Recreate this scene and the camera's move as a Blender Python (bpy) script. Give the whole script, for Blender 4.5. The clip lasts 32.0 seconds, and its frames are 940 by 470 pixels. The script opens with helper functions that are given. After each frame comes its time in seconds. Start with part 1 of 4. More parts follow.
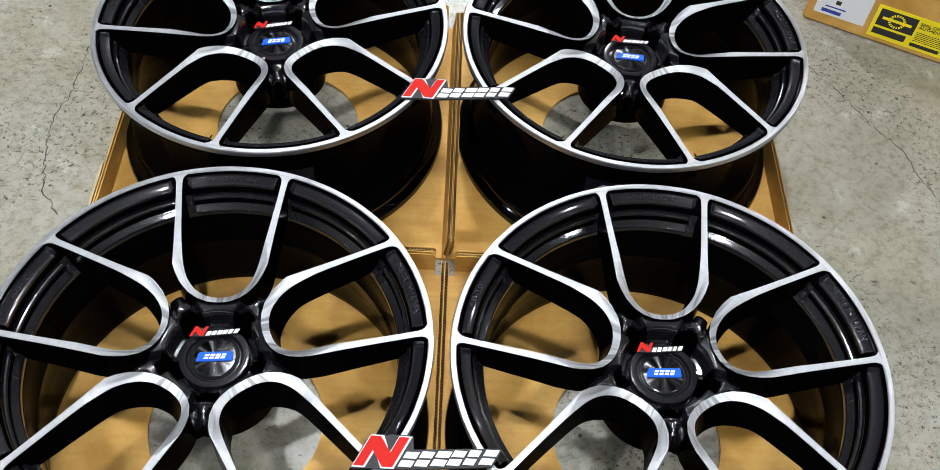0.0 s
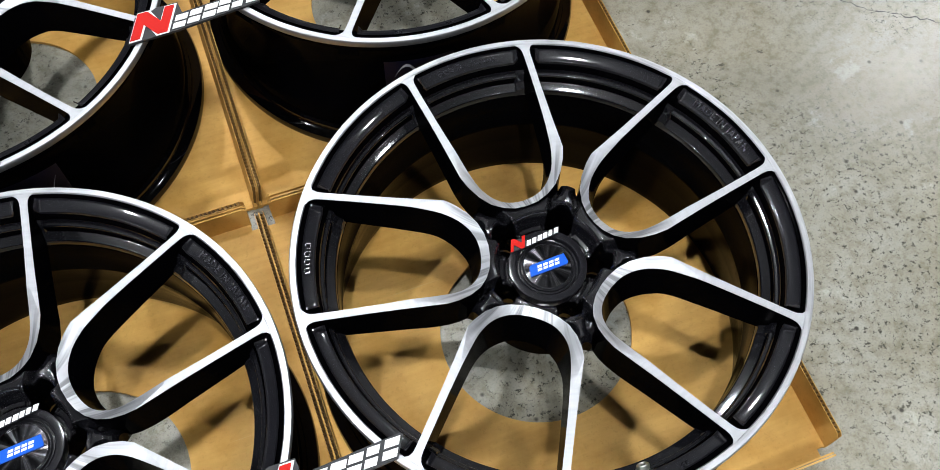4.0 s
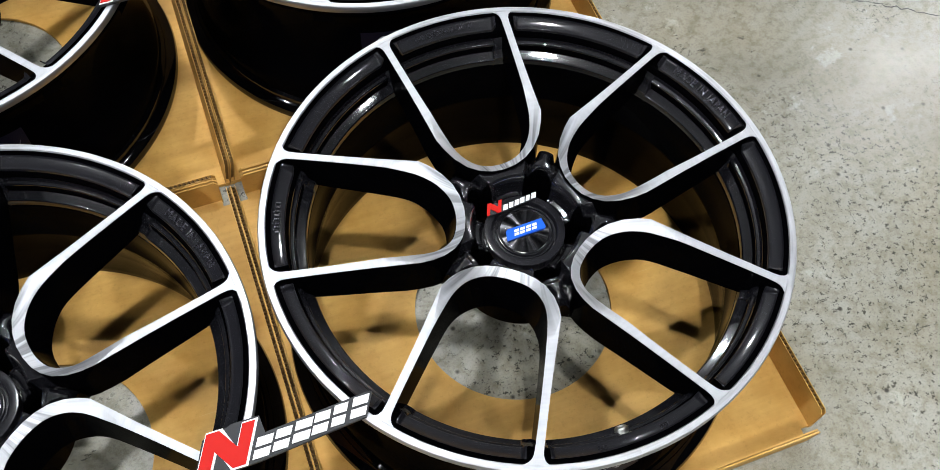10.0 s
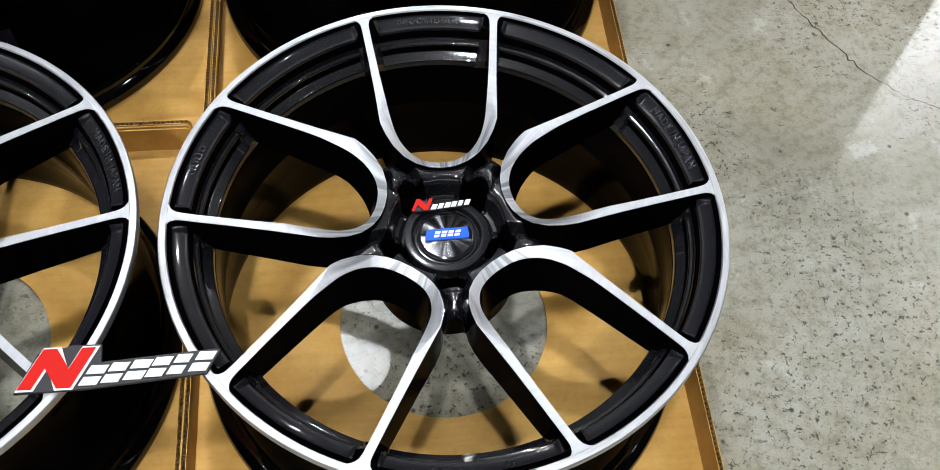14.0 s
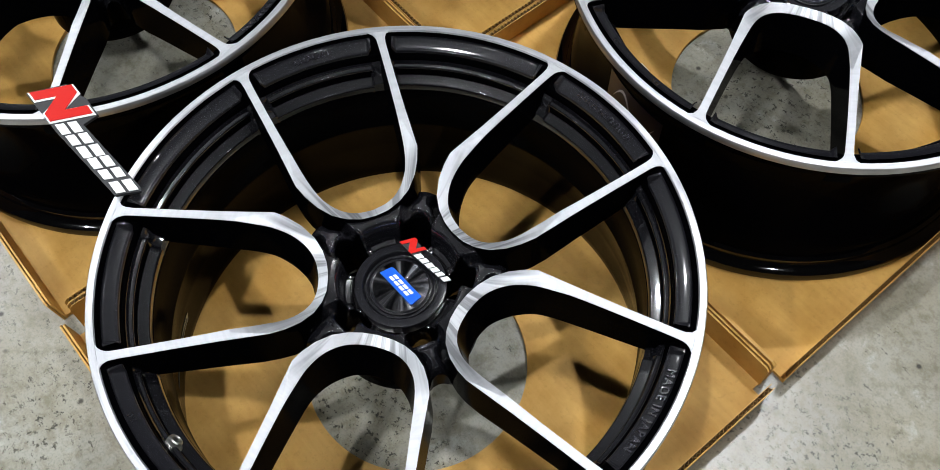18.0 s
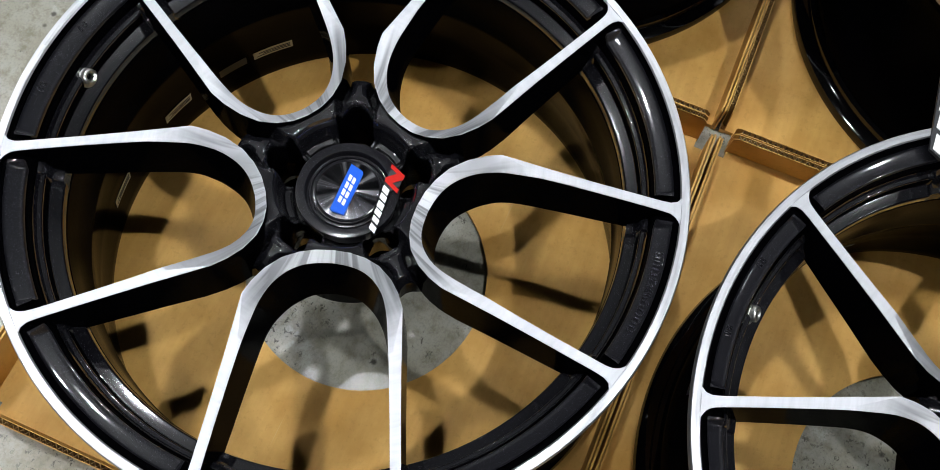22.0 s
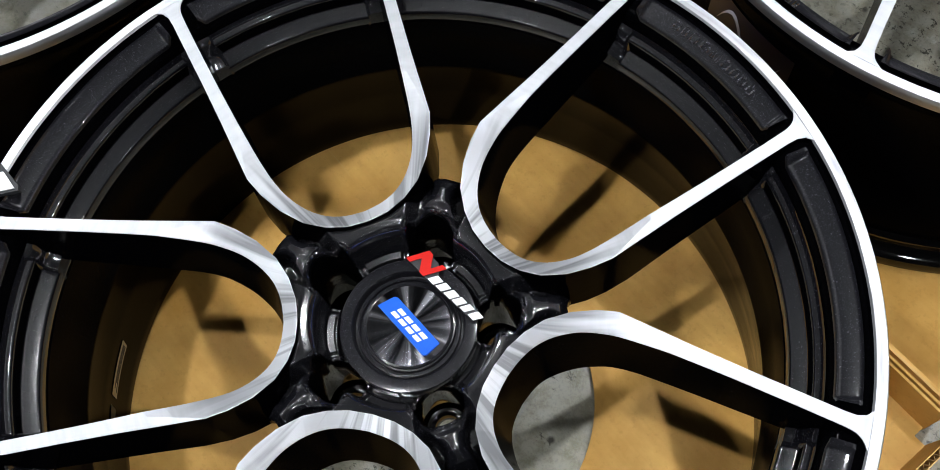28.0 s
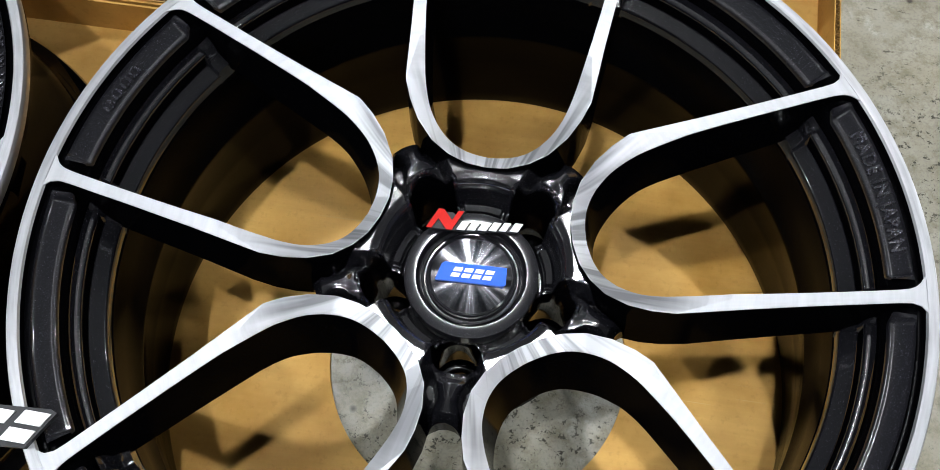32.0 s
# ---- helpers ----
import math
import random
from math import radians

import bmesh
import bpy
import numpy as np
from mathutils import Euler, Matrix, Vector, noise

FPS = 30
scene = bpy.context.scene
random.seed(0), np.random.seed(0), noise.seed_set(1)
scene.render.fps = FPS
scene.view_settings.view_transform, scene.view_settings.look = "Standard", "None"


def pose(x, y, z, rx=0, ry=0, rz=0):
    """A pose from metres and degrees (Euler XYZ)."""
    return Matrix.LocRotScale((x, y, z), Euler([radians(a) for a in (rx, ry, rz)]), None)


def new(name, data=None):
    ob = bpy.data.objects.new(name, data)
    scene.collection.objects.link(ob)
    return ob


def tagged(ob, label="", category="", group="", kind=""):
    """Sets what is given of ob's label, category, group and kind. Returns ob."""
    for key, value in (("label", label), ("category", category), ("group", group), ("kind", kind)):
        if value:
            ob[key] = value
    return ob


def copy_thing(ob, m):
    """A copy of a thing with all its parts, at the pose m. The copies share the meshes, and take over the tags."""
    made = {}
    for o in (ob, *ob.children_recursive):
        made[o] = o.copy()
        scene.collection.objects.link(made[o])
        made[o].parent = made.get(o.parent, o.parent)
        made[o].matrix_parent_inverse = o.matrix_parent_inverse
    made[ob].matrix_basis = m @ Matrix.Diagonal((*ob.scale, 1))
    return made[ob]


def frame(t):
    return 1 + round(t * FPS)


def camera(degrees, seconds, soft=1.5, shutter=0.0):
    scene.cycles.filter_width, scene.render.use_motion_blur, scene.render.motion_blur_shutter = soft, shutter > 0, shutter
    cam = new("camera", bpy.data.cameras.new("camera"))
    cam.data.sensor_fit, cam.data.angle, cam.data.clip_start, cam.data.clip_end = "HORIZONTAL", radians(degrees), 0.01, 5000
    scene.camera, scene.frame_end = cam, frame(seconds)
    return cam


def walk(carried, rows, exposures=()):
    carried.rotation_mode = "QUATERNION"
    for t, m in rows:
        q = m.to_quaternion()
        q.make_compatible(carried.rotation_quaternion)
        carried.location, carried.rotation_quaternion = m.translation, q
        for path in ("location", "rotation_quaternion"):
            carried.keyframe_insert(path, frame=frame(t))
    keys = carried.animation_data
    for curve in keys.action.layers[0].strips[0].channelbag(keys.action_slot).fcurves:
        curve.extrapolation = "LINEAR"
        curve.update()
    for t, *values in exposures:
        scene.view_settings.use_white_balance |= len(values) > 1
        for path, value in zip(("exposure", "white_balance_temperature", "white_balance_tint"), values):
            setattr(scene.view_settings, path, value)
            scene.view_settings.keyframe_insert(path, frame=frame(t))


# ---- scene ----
cam = camera(51.33, 32.0, soft=0.5)
PATH = [
    (0.0, pose(-0.2616, -0.5348, 1.1540, 36.20, -3.17, 1.31)),
    (0.5, pose(-0.2669, -0.4618, 1.1440, 34.62, -1.95, -0.44)),
    (1.0, pose(-0.2613, -0.4040, 1.1285, 32.94, -1.21, -4.19)),
    (1.5, pose(-0.2425, -0.3634, 1.1079, 31.29, -0.64, -9.09)),
    (2.0, pose(-0.2299, -0.3475, 1.0830, 29.88, -0.86, -14.36)),
    (2.5, pose(-0.2255, -0.3441, 1.0709, 28.83, -0.33, -17.65)),
    (3.0, pose(-0.2228, -0.3483, 1.0550, 28.36, -0.42, -19.45)),
    (3.5, pose(-0.2266, -0.3525, 1.0442, 27.79, -0.57, -20.38)),
    (5.5, pose(-0.2010, -0.3545, 1.0124, 26.58, -0.78, -20.48)),
    (6.0, pose(-0.2055, -0.3655, 1.0037, 26.54, -0.76, -20.42)),
    (6.5, pose(-0.2103, -0.3878, 0.9975, 27.53, -0.70, -20.46)),
    (7.0, pose(-0.2195, -0.4013, 0.9938, 28.41, -0.93, -20.60)),
    (7.5, pose(-0.2231, -0.4077, 0.9911, 29.19, -1.16, -20.73)),
    (8.0, pose(-0.2249, -0.4059, 0.9888, 29.40, -1.17, -20.92)),
    (8.5, pose(-0.2255, -0.4054, 0.9862, 29.51, -1.09, -20.90)),
    (9.0, pose(-0.2239, -0.4072, 0.9862, 29.53, -1.03, -20.76)),
    (9.5, pose(-0.2307, -0.4094, 0.9842, 29.68, -1.46, -20.56)),
    (10.0, pose(-0.2323, -0.4071, 0.9791, 29.72, -1.69, -20.47)),
    (10.5, pose(-0.2321, -0.4053, 0.9698, 29.94, -1.72, -20.35)),
    (11.0, pose(-0.2244, -0.4042, 0.9490, 31.94, -1.69, -20.24)),
    (11.5, pose(-0.2159, -0.4107, 0.9300, 32.29, -1.51, -20.81)),
    (12.0, pose(-0.1892, -0.4187, 0.9188, 32.32, -2.38, -19.56)),
    (12.5, pose(-0.1629, -0.4336, 0.9062, 31.68, -3.83, -16.48)),
    (13.0, pose(-0.1388, -0.4568, 0.9085, 31.46, -3.22, -13.05)),
    (13.5, pose(-0.0954, -0.4705, 0.9157, 32.15, -3.27, -8.57)),
    (14.0, pose(-0.0573, -0.4618, 0.9226, 32.03, -2.70, -5.36)),
    (14.5, pose(-0.0053, -0.4322, 0.9198, 31.75, -3.25, -2.44)),
    (16.5, pose(0.2452, -0.3357, 0.9312, 29.67, -1.42, 31.88)),
    (17.0, pose(0.2578, -0.2816, 0.9116, 30.25, -0.41, 37.24)),
    (17.5, pose(0.2778, -0.2419, 0.9101, 29.60, -0.01, 43.74)),
    (18.0, pose(0.3126, -0.1781, 0.9078, 28.86, 0.48, 50.16)),
    (18.5, pose(0.3437, -0.1202, 0.9107, 27.94, -0.62, 60.49)),
    (19.0, pose(0.3706, -0.0823, 0.9072, 27.70, -0.67, 68.28)),
    (19.5, pose(0.3641, -0.0458, 0.9002, 27.72, 0.19, 73.90)),
    (20.0, pose(0.3275, 0.0196, 0.8787, 26.71, 0.98, 78.62)),
    (20.5, pose(0.2910, 0.0696, 0.8656, 24.01, 0.98, 85.51)),
    (21.0, pose(0.2707, 0.1047, 0.8494, 22.12, 0.42, 90.54)),
    (21.5, pose(0.2466, 0.1528, 0.8421, 21.53, -1.33, 100.97)),
    (22.0, pose(0.2400, 0.1810, 0.8411, 21.24, -1.58, 113.19)),
    (22.5, pose(0.2300, 0.1917, 0.8426, 21.62, -1.75, 121.08)),
    (23.0, pose(0.2220, 0.1973, 0.8346, 22.30, -2.44, 125.34)),
    (23.5, pose(0.2137, 0.2067, 0.8417, 22.35, -3.09, 128.61)),
    (24.0, pose(0.2151, 0.2005, 0.8314, 22.34, -2.96, 128.50)),
    (24.5, pose(0.2136, 0.1621, 0.8086, 22.43, -0.04, 118.13)),
    (25.0, pose(0.1987, 0.1212, 0.7818, 20.78, 2.26, 101.76)),
    (25.5, pose(0.1818, 0.1029, 0.7610, 18.87, 2.91, 86.63)),
    (27.5, pose(0.1944, -0.0210, 0.7162, 24.28, 3.08, 60.99)),
    (28.0, pose(0.1672, -0.0539, 0.6939, 22.79, 3.40, 50.57)),
    (28.5, pose(0.1497, -0.0779, 0.6766, 22.24, 3.38, 42.12)),
    (29.0, pose(0.1513, -0.0925, 0.6585, 22.20, 5.11, 33.74)),
    (29.5, pose(0.1503, -0.1022, 0.6596, 21.19, 4.57, 28.41)),
    (30.0, pose(0.1280, -0.1295, 0.6588, 20.36, 2.26, 24.17)),
    (30.5, pose(0.1102, -0.1531, 0.6550, 22.56, 1.01, 18.34)),
    (31.0, pose(0.1026, -0.1852, 0.6602, 24.08, 2.20, 14.32)),
    (31.5, pose(0.0586, -0.1947, 0.7027, 23.27, 0.28, 11.27)),
    (32.0, pose(0.0380, -0.2004, 0.6970, 23.83, 0.69, 9.19)),
]
walk(cam, PATH, [(0.0, -0.58), (14.5, -0.57), (17.0, -0.59), (19.5, -0.67), (23.5, -0.78), (25.0, -0.74), (28.0, -0.53), (32.0, -0.49)])

# ---------------------------------------------------------------- light
world = bpy.data.worlds.new("hall")
scene.world = world
world.use_nodes = True
world.node_tree.nodes["Background"].inputs["Color"].default_value = (0.9, 0.95, 1.0, 1)
world.node_tree.nodes["Background"].inputs["Strength"].default_value = 0.002
CEILING = 4.6
# x and y of the hall's lamps per metre of height over the floor, and their watts
LAMPS = [(-0.06, -0.155, 92.0), (-0.09, 0.42, 142.0), (-0.08, -0.69, 155.0), (0.93, 1.02, 190.0), (-1.08, -0.21, 250.0), (0.12, -0.63, 48.0),
         (0.03, 1.41, 260.0), (-1.47, -0.06, 260.0), (0.57, -0.12, 30.0), (0.99, 0.59, 90.0)]
LAMP_Z = CEILING - 0.09
# the farther rows of the hall, per metre of height
FAR_LAMPS = [(-2.2, -2.2), (-0.75, -2.4), (0.75, -2.4), (2.2, -2.2), (2.5, -0.8), (2.5, 0.8), (2.2, 2.3), (0.8, 2.6), (-0.8, 2.6), (-2.2, 2.2), (-2.6, 0.8), (-2.6, -0.9)]
FAR_WATTS = 150.0


# ---------------------------------------------------------------- materials
def mat(name, color, rough=0.5, metal=0.0, coat=0.0, spec=0.5):
    m = bpy.data.materials.new(name)
    m.use_nodes = True
    b = m.node_tree.nodes["Principled BSDF"]
    b.inputs["Base Color"].default_value = (*color, 1)
    b.inputs["Roughness"].default_value = rough
    b.inputs["Metallic"].default_value = metal
    b.inputs["Coat Weight"].default_value = coat
    b.inputs["Coat Roughness"].default_value = 0.04
    b.inputs["Specular IOR Level"].default_value = spec
    return m, m.node_tree, b


def node(nt, kind, **values):
    n = nt.nodes.new(kind)
    for key, value in values.items():
        n.inputs[key.replace("_", " ")].default_value = value
    return n


def ramp(nt, source, stops):
    r = nt.nodes.new("ShaderNodeValToRGB")
    nt.links.new(source, r.inputs[0])
    e = r.color_ramp.elements
    e[0].position, e[0].color = stops[0][0], (*stops[0][1], 1)
    e[1].position, e[1].color = stops[-1][0], (*stops[-1][1], 1)
    for p, c in stops[1:-1]:
        k = e.new(p)
        k.color = (*c, 1)
    return r.outputs[0]


def coords(nt, scale=(1, 1, 1), space="Object"):
    tc = nt.nodes.new("ShaderNodeTexCoord")
    mp = nt.nodes.new("ShaderNodeMapping")
    mp.inputs["Scale"].default_value = scale
    nt.links.new(tc.outputs[space], mp.inputs["Vector"])
    return mp.outputs[0]


def noise_tex(nt, vec, scale, detail=4.0, rough=0.55):
    n = node(nt, "ShaderNodeTexNoise", Scale=scale, Detail=detail, Roughness=rough)
    nt.links.new(vec, n.inputs["Vector"])
    return n.outputs[0]


def mix(nt, fac, a, b, mode="MIX"):
    n = nt.nodes.new("ShaderNodeMix")
    n.data_type, n.blend_type = "RGBA", mode
    for value, socket in ((fac, n.inputs[0]), (a, n.inputs[6]), (b, n.inputs[7])):
        if isinstance(value, (int, float)):
            socket.default_value = value
        elif isinstance(value, tuple):
            socket.default_value = (*value, 1)
        else:
            nt.links.new(value, socket)
    return n.outputs[2]


def bump(nt, b, height, strength, distance):
    n = node(nt, "ShaderNodeBump", Strength=strength, Distance=distance)
    nt.links.new(height, n.inputs["Height"])
    nt.links.new(n.outputs[0], b.inputs["Normal"])
    return n


def make_concrete():
    m, nt, b = mat("concrete", (0.3, 0.3, 0.28), 0.4, spec=0.40)
    v = coords(nt)
    big = noise_tex(nt, v, 1.9, 6, 0.62)
    mid = noise_tex(nt, v, 16.0, 8, 0.68)
    small = noise_tex(nt, v, 62.0, 8, 0.78)
    fine = noise_tex(nt, v, 420.0, 3, 0.6)
    c = mix(nt, ramp(nt, big, [(0.34, (0, 0, 0)), (0.66, (1, 1, 1))]), (0.285, 0.272, 0.222), (0.395, 0.382, 0.335))
    c = mix(nt, ramp(nt, mid, [(0.40, (0, 0, 0)), (0.56, (1, 1, 1))]), mix(nt, 1.0, c, (0.90, 0.89, 0.85), "MULTIPLY"), c)
    c = mix(nt, ramp(nt, mid, [(0.60, (0, 0, 0)), (0.74, (0.7, 0.7, 0.7))]), c, (0.48, 0.48, 0.45))
    c = mix(nt, ramp(nt, small, [(0.38, (1, 1, 1)), (0.53, (0, 0, 0))]), c, mix(nt, 1.0, c, (0.70, 0.68, 0.62), "MULTIPLY"))
    c = mix(nt, ramp(nt, fine, [(0.34, (0.45, 0.45, 0.45)), (0.5, (0, 0, 0))]), c, (0.20, 0.195, 0.17))
    stain = ramp(nt, noise_tex(nt, v, 2.6, 7, 0.7), [(0.48, (0, 0, 0)), (0.62, (0.45, 0.45, 0.45))])
    c = mix(nt, stain, c, mix(nt, 1.0, c, (0.80, 0.74, 0.60), "MULTIPLY"))
    worn = ramp(nt, noise_tex(nt, v, 3.4, 4, 0.65), [(0.43, (0, 0, 0)), (0.56, (1, 1, 1))])
    speck = ramp(nt, noise_tex(nt, v, 130.0, 4, 0.8), [(0.395, (0.9, 0.9, 0.9)), (0.44, (0, 0, 0))])
    c = mix(nt, mix(nt, 1.0, speck, worn, "MULTIPLY"), c, (0.05, 0.048, 0.04))
    drag = coords(nt, (1.0, 2.6, 1.0))
    marks = ramp(nt, noise_tex(nt, drag, 34.0, 5, 0.72), [(0.325, (0.8, 0.8, 0.8)), (0.365, (0, 0, 0))])
    c = mix(nt, marks, c, (0.06, 0.055, 0.046))
    pits = node(nt, "ShaderNodeTexVoronoi", Scale=26.0)
    nt.links.new(v, pits.inputs["Vector"])
    dots = ramp(nt, pits.outputs["Distance"], [(0.04, (1, 1, 1)), (0.095, (0, 0, 0))])
    c = mix(nt, dots, c, (0.07, 0.065, 0.055))
    nt.links.new(c, b.inputs["Base Color"])
    nt.links.new(ramp(nt, mid, [(0.3, (0.16, 0.16, 0.16)), (0.7, (0.30, 0.30, 0.30))]), b.inputs["Roughness"])
    bump(nt, b, mix(nt, 0.5, mid, small), 0.35, 0.0015)
    return m


def make_card(name, base, light):
    m, nt, b = mat(name, base, 0.62, spec=0.35)
    v = coords(nt)
    stretched = coords(nt, (1.5, 22, 1.5))
    grain = noise_tex(nt, stretched, 6.0, 3)
    blot = mix(nt, 0.45, noise_tex(nt, v, 4.0, 3, 0.6), noise_tex(nt, v, 17.0, 5, 0.65))
    fibre = noise_tex(nt, v, 240.0, 2)
    c = mix(nt, ramp(nt, blot, [(0.38, (0, 0, 0)), (0.62, (1, 1, 1))]), base, light)
    c = mix(nt, ramp(nt, grain, [(0.35, (0, 0, 0)), (0.65, (1, 1, 1))]), mix(nt, 1.0, c, (0.93, 0.91, 0.87), "MULTIPLY"), c)
    c = mix(nt, ramp(nt, fibre, [(0.30, (0, 0, 0)), (0.42, (1, 1, 1))]), mix(nt, 1.0, c, (0.92, 0.91, 0.88), "MULTIPLY"), c)
    turn = coords(nt, (3.0, 150, 3.0))
    scuff = ramp(nt, noise_tex(nt, turn, 2.2, 2), [(0.67, (0, 0, 0)), (0.73, (1, 1, 1))])
    where = ramp(nt, noise_tex(nt, v, 9.0, 2), [(0.52, (0, 0, 0)), (0.66, (0.5, 0.5, 0.5))])
    c = mix(nt, mix(nt, 1.0, scuff, where, "MULTIPLY"), c, (0.66, 0.46, 0.20))
    nt.links.new(c, b.inputs["Base Color"])
    bump(nt, b, mix(nt, 0.4, grain, fibre), 0.2, 0.0006)
    return m


def make_black(name, ior, spec, rough=0.16):
    m, nt, b = mat(name, (0.003, 0.003, 0.004), 0.10, spec=spec)
    b.inputs["IOR"].default_value = ior
    b.inputs["Coat IOR"].default_value = 1.2
    v = coords(nt)
    flake = node(nt, "ShaderNodeTexVoronoi", Scale=1500.0)
    nt.links.new(v, flake.inputs["Vector"])
    nt.links.new(ramp(nt, flake.outputs["Color"], [(0.80, (0.0008, 0.0008, 0.0011)), (0.97, (0.006, 0.006, 0.008))]), b.inputs["Base Color"])
    nt.links.new(ramp(nt, noise_tex(nt, v, 30.0, 4), [(0.35, (rough * 0.75,) * 3), (0.7, (rough * 1.25,) * 3)]), b.inputs["Roughness"])
    bump(nt, b, noise_tex(nt, v, 190.0, 2), 0.05, 0.0006)
    return m


def make_sparkle(name, ior, rough, glitter):
    m, nt, b = mat(name, (0.006, 0.006, 0.008), 0.34, 0.0, 1.0, 0.12)
    b.inputs["Coat IOR"].default_value = ior
    b.inputs["Coat Roughness"].default_value = rough
    v = coords(nt)
    flake = node(nt, "ShaderNodeTexVoronoi", Scale=2300.0)
    nt.links.new(v, flake.inputs["Vector"])
    patch = noise_tex(nt, v, 900.0, 2)
    c = ramp(nt, flake.outputs["Color"], [(0.50, (0.005, 0.005, 0.0066)), (0.84, (0.031 * glitter, 0.030 * glitter, 0.040 * glitter)), (0.99, (0.19 * glitter, 0.18 * glitter, 0.22 * glitter))])
    c = mix(nt, ramp(nt, patch, [(0.38, (0, 0, 0)), (0.62, (1, 1, 1))]), (0.005, 0.005, 0.0066), c)
    nt.links.new(c, b.inputs["Base Color"])
    n = node(nt, "ShaderNodeBump", Strength=0.06, Distance=0.0006)
    nt.links.new(noise_tex(nt, v, 260.0, 2), n.inputs["Height"])
    nt.links.new(n.outputs[0], b.inputs["Coat Normal"])
    return m


def make_machined(name, streak, low, high, rough, calm):
    m, nt, b = mat(name, (0.86, 0.86, 0.87), 0.36, 1.0)
    tc = nt.nodes.new("ShaderNodeTexCoord")
    sep = nt.nodes.new("ShaderNodeSeparateXYZ")
    nt.links.new(tc.outputs["Object"], sep.inputs[0])
    ang = nt.nodes.new("ShaderNodeMath")
    ang.operation = "ARCTAN2"
    nt.links.new(sep.outputs["X"], ang.inputs[0])
    nt.links.new(sep.outputs["Y"], ang.inputs[1])
    rad = nt.nodes.new("ShaderNodeVectorMath")
    rad.operation = "LENGTH"
    flat = nt.nodes.new("ShaderNodeCombineXYZ")
    nt.links.new(sep.outputs["X"], flat.inputs[0])
    nt.links.new(sep.outputs["Y"], flat.inputs[1])
    nt.links.new(flat.outputs[0], rad.inputs[0])
    polar = nt.nodes.new("ShaderNodeCombineXYZ")
    nt.links.new(ang.outputs[0], polar.inputs[0])
    nt.links.new(rad.outputs["Value"], polar.inputs[1])
    mp = nt.nodes.new("ShaderNodeMapping")
    mp.inputs["Scale"].default_value = (0.6, 420, 1)
    nt.links.new(polar.outputs[0], mp.inputs["Vector"])
    turned = noise_tex(nt, mp.outputs[0], 5.0, 3, 0.6)
    mp2 = nt.nodes.new("ShaderNodeMapping")
    mp2.inputs["Scale"].default_value = (streak, 1.5, 1)
    nt.links.new(polar.outputs[0], mp2.inputs["Vector"])
    glint_fan = noise_tex(nt, mp2.outputs[0], 4.0, 2.5, 0.55)
    zone = nt.nodes.new("ShaderNodeMapRange")
    zone.inputs["From Min"].default_value, zone.inputs["From Max"].default_value = 0.085, 0.125
    nt.links.new(rad.outputs["Value"], zone.inputs["Value"])
    mp3 = nt.nodes.new("ShaderNodeMapping")
    mp3.inputs["Scale"].default_value = (1.4, 60, 1)
    nt.links.new(polar.outputs[0], mp3.inputs["Vector"])
    arcs = noise_tex(nt, mp3.outputs[0], 3.0, 3, 0.6)
    # radial glints of the inner bends, painted into the base tone
    glint_fan = ramp(nt, glint_fan, [(0.36, (0.26, 0.26, 0.26)), (0.64, (0.88, 0.88, 0.88))])
    tone = mix(nt, zone.outputs[0], glint_fan, mix(nt, calm, arcs, (0.55, 0.55, 0.55)))
    tint = lambda v: (v, v * 1.012, v * 1.065)
    nt.links.new(ramp(nt, tone, [(0.36, tint(low)), (0.50, tint((low + high) / 2)), (0.64, tint(high))]), b.inputs["Base Color"])
    nt.links.new(ramp(nt, tone, [(0.3, (rough + 0.06,) * 3), (0.7, (rough - 0.06,) * 3)]), b.inputs["Roughness"])
    bump(nt, b, mix(nt, 0.3, turned, tone), 0.2, 0.0004)
    return m


def make_dial():
    m, nt, b = mat("spun_black_metal", (0.10, 0.10, 0.11), 0.22, 1.0, 0.5)
    tc = nt.nodes.new("ShaderNodeTexCoord")
    g = nt.nodes.new("ShaderNodeTexGradient")
    g.gradient_type = "RADIAL"
    nt.links.new(tc.outputs["Object"], g.inputs[0])
    n = node(nt, "ShaderNodeTexNoise", Scale=17.0, Detail=5.0)
    n.noise_dimensions = "1D"
    nt.links.new(g.outputs["Fac"], n.inputs["W"])
    # pale stops paint the disc's radiating reflections into its base colour
    nt.links.new(ramp(nt, n.outputs[0], [(0.40, (0.012, 0.012, 0.014)), (0.56, (0.08, 0.08, 0.088)), (0.70, (0.60, 0.60, 0.65))]), b.inputs["Base Color"])
    bump(nt, b, n.outputs[0], 0.35, 0.0008)
    return m


def make_wall_paint():
    m, nt, b = mat("hall_paint", (0.25, 0.26, 0.26), 0.7)
    v = coords(nt)
    nt.links.new(mix(nt, noise_tex(nt, v, 1.2, 4), (0.04, 0.042, 0.045), (0.065, 0.065, 0.067)), b.inputs["Base Color"])
    bump(nt, b, noise_tex(nt, v, 40, 3), 0.15, 0.003)
    return m


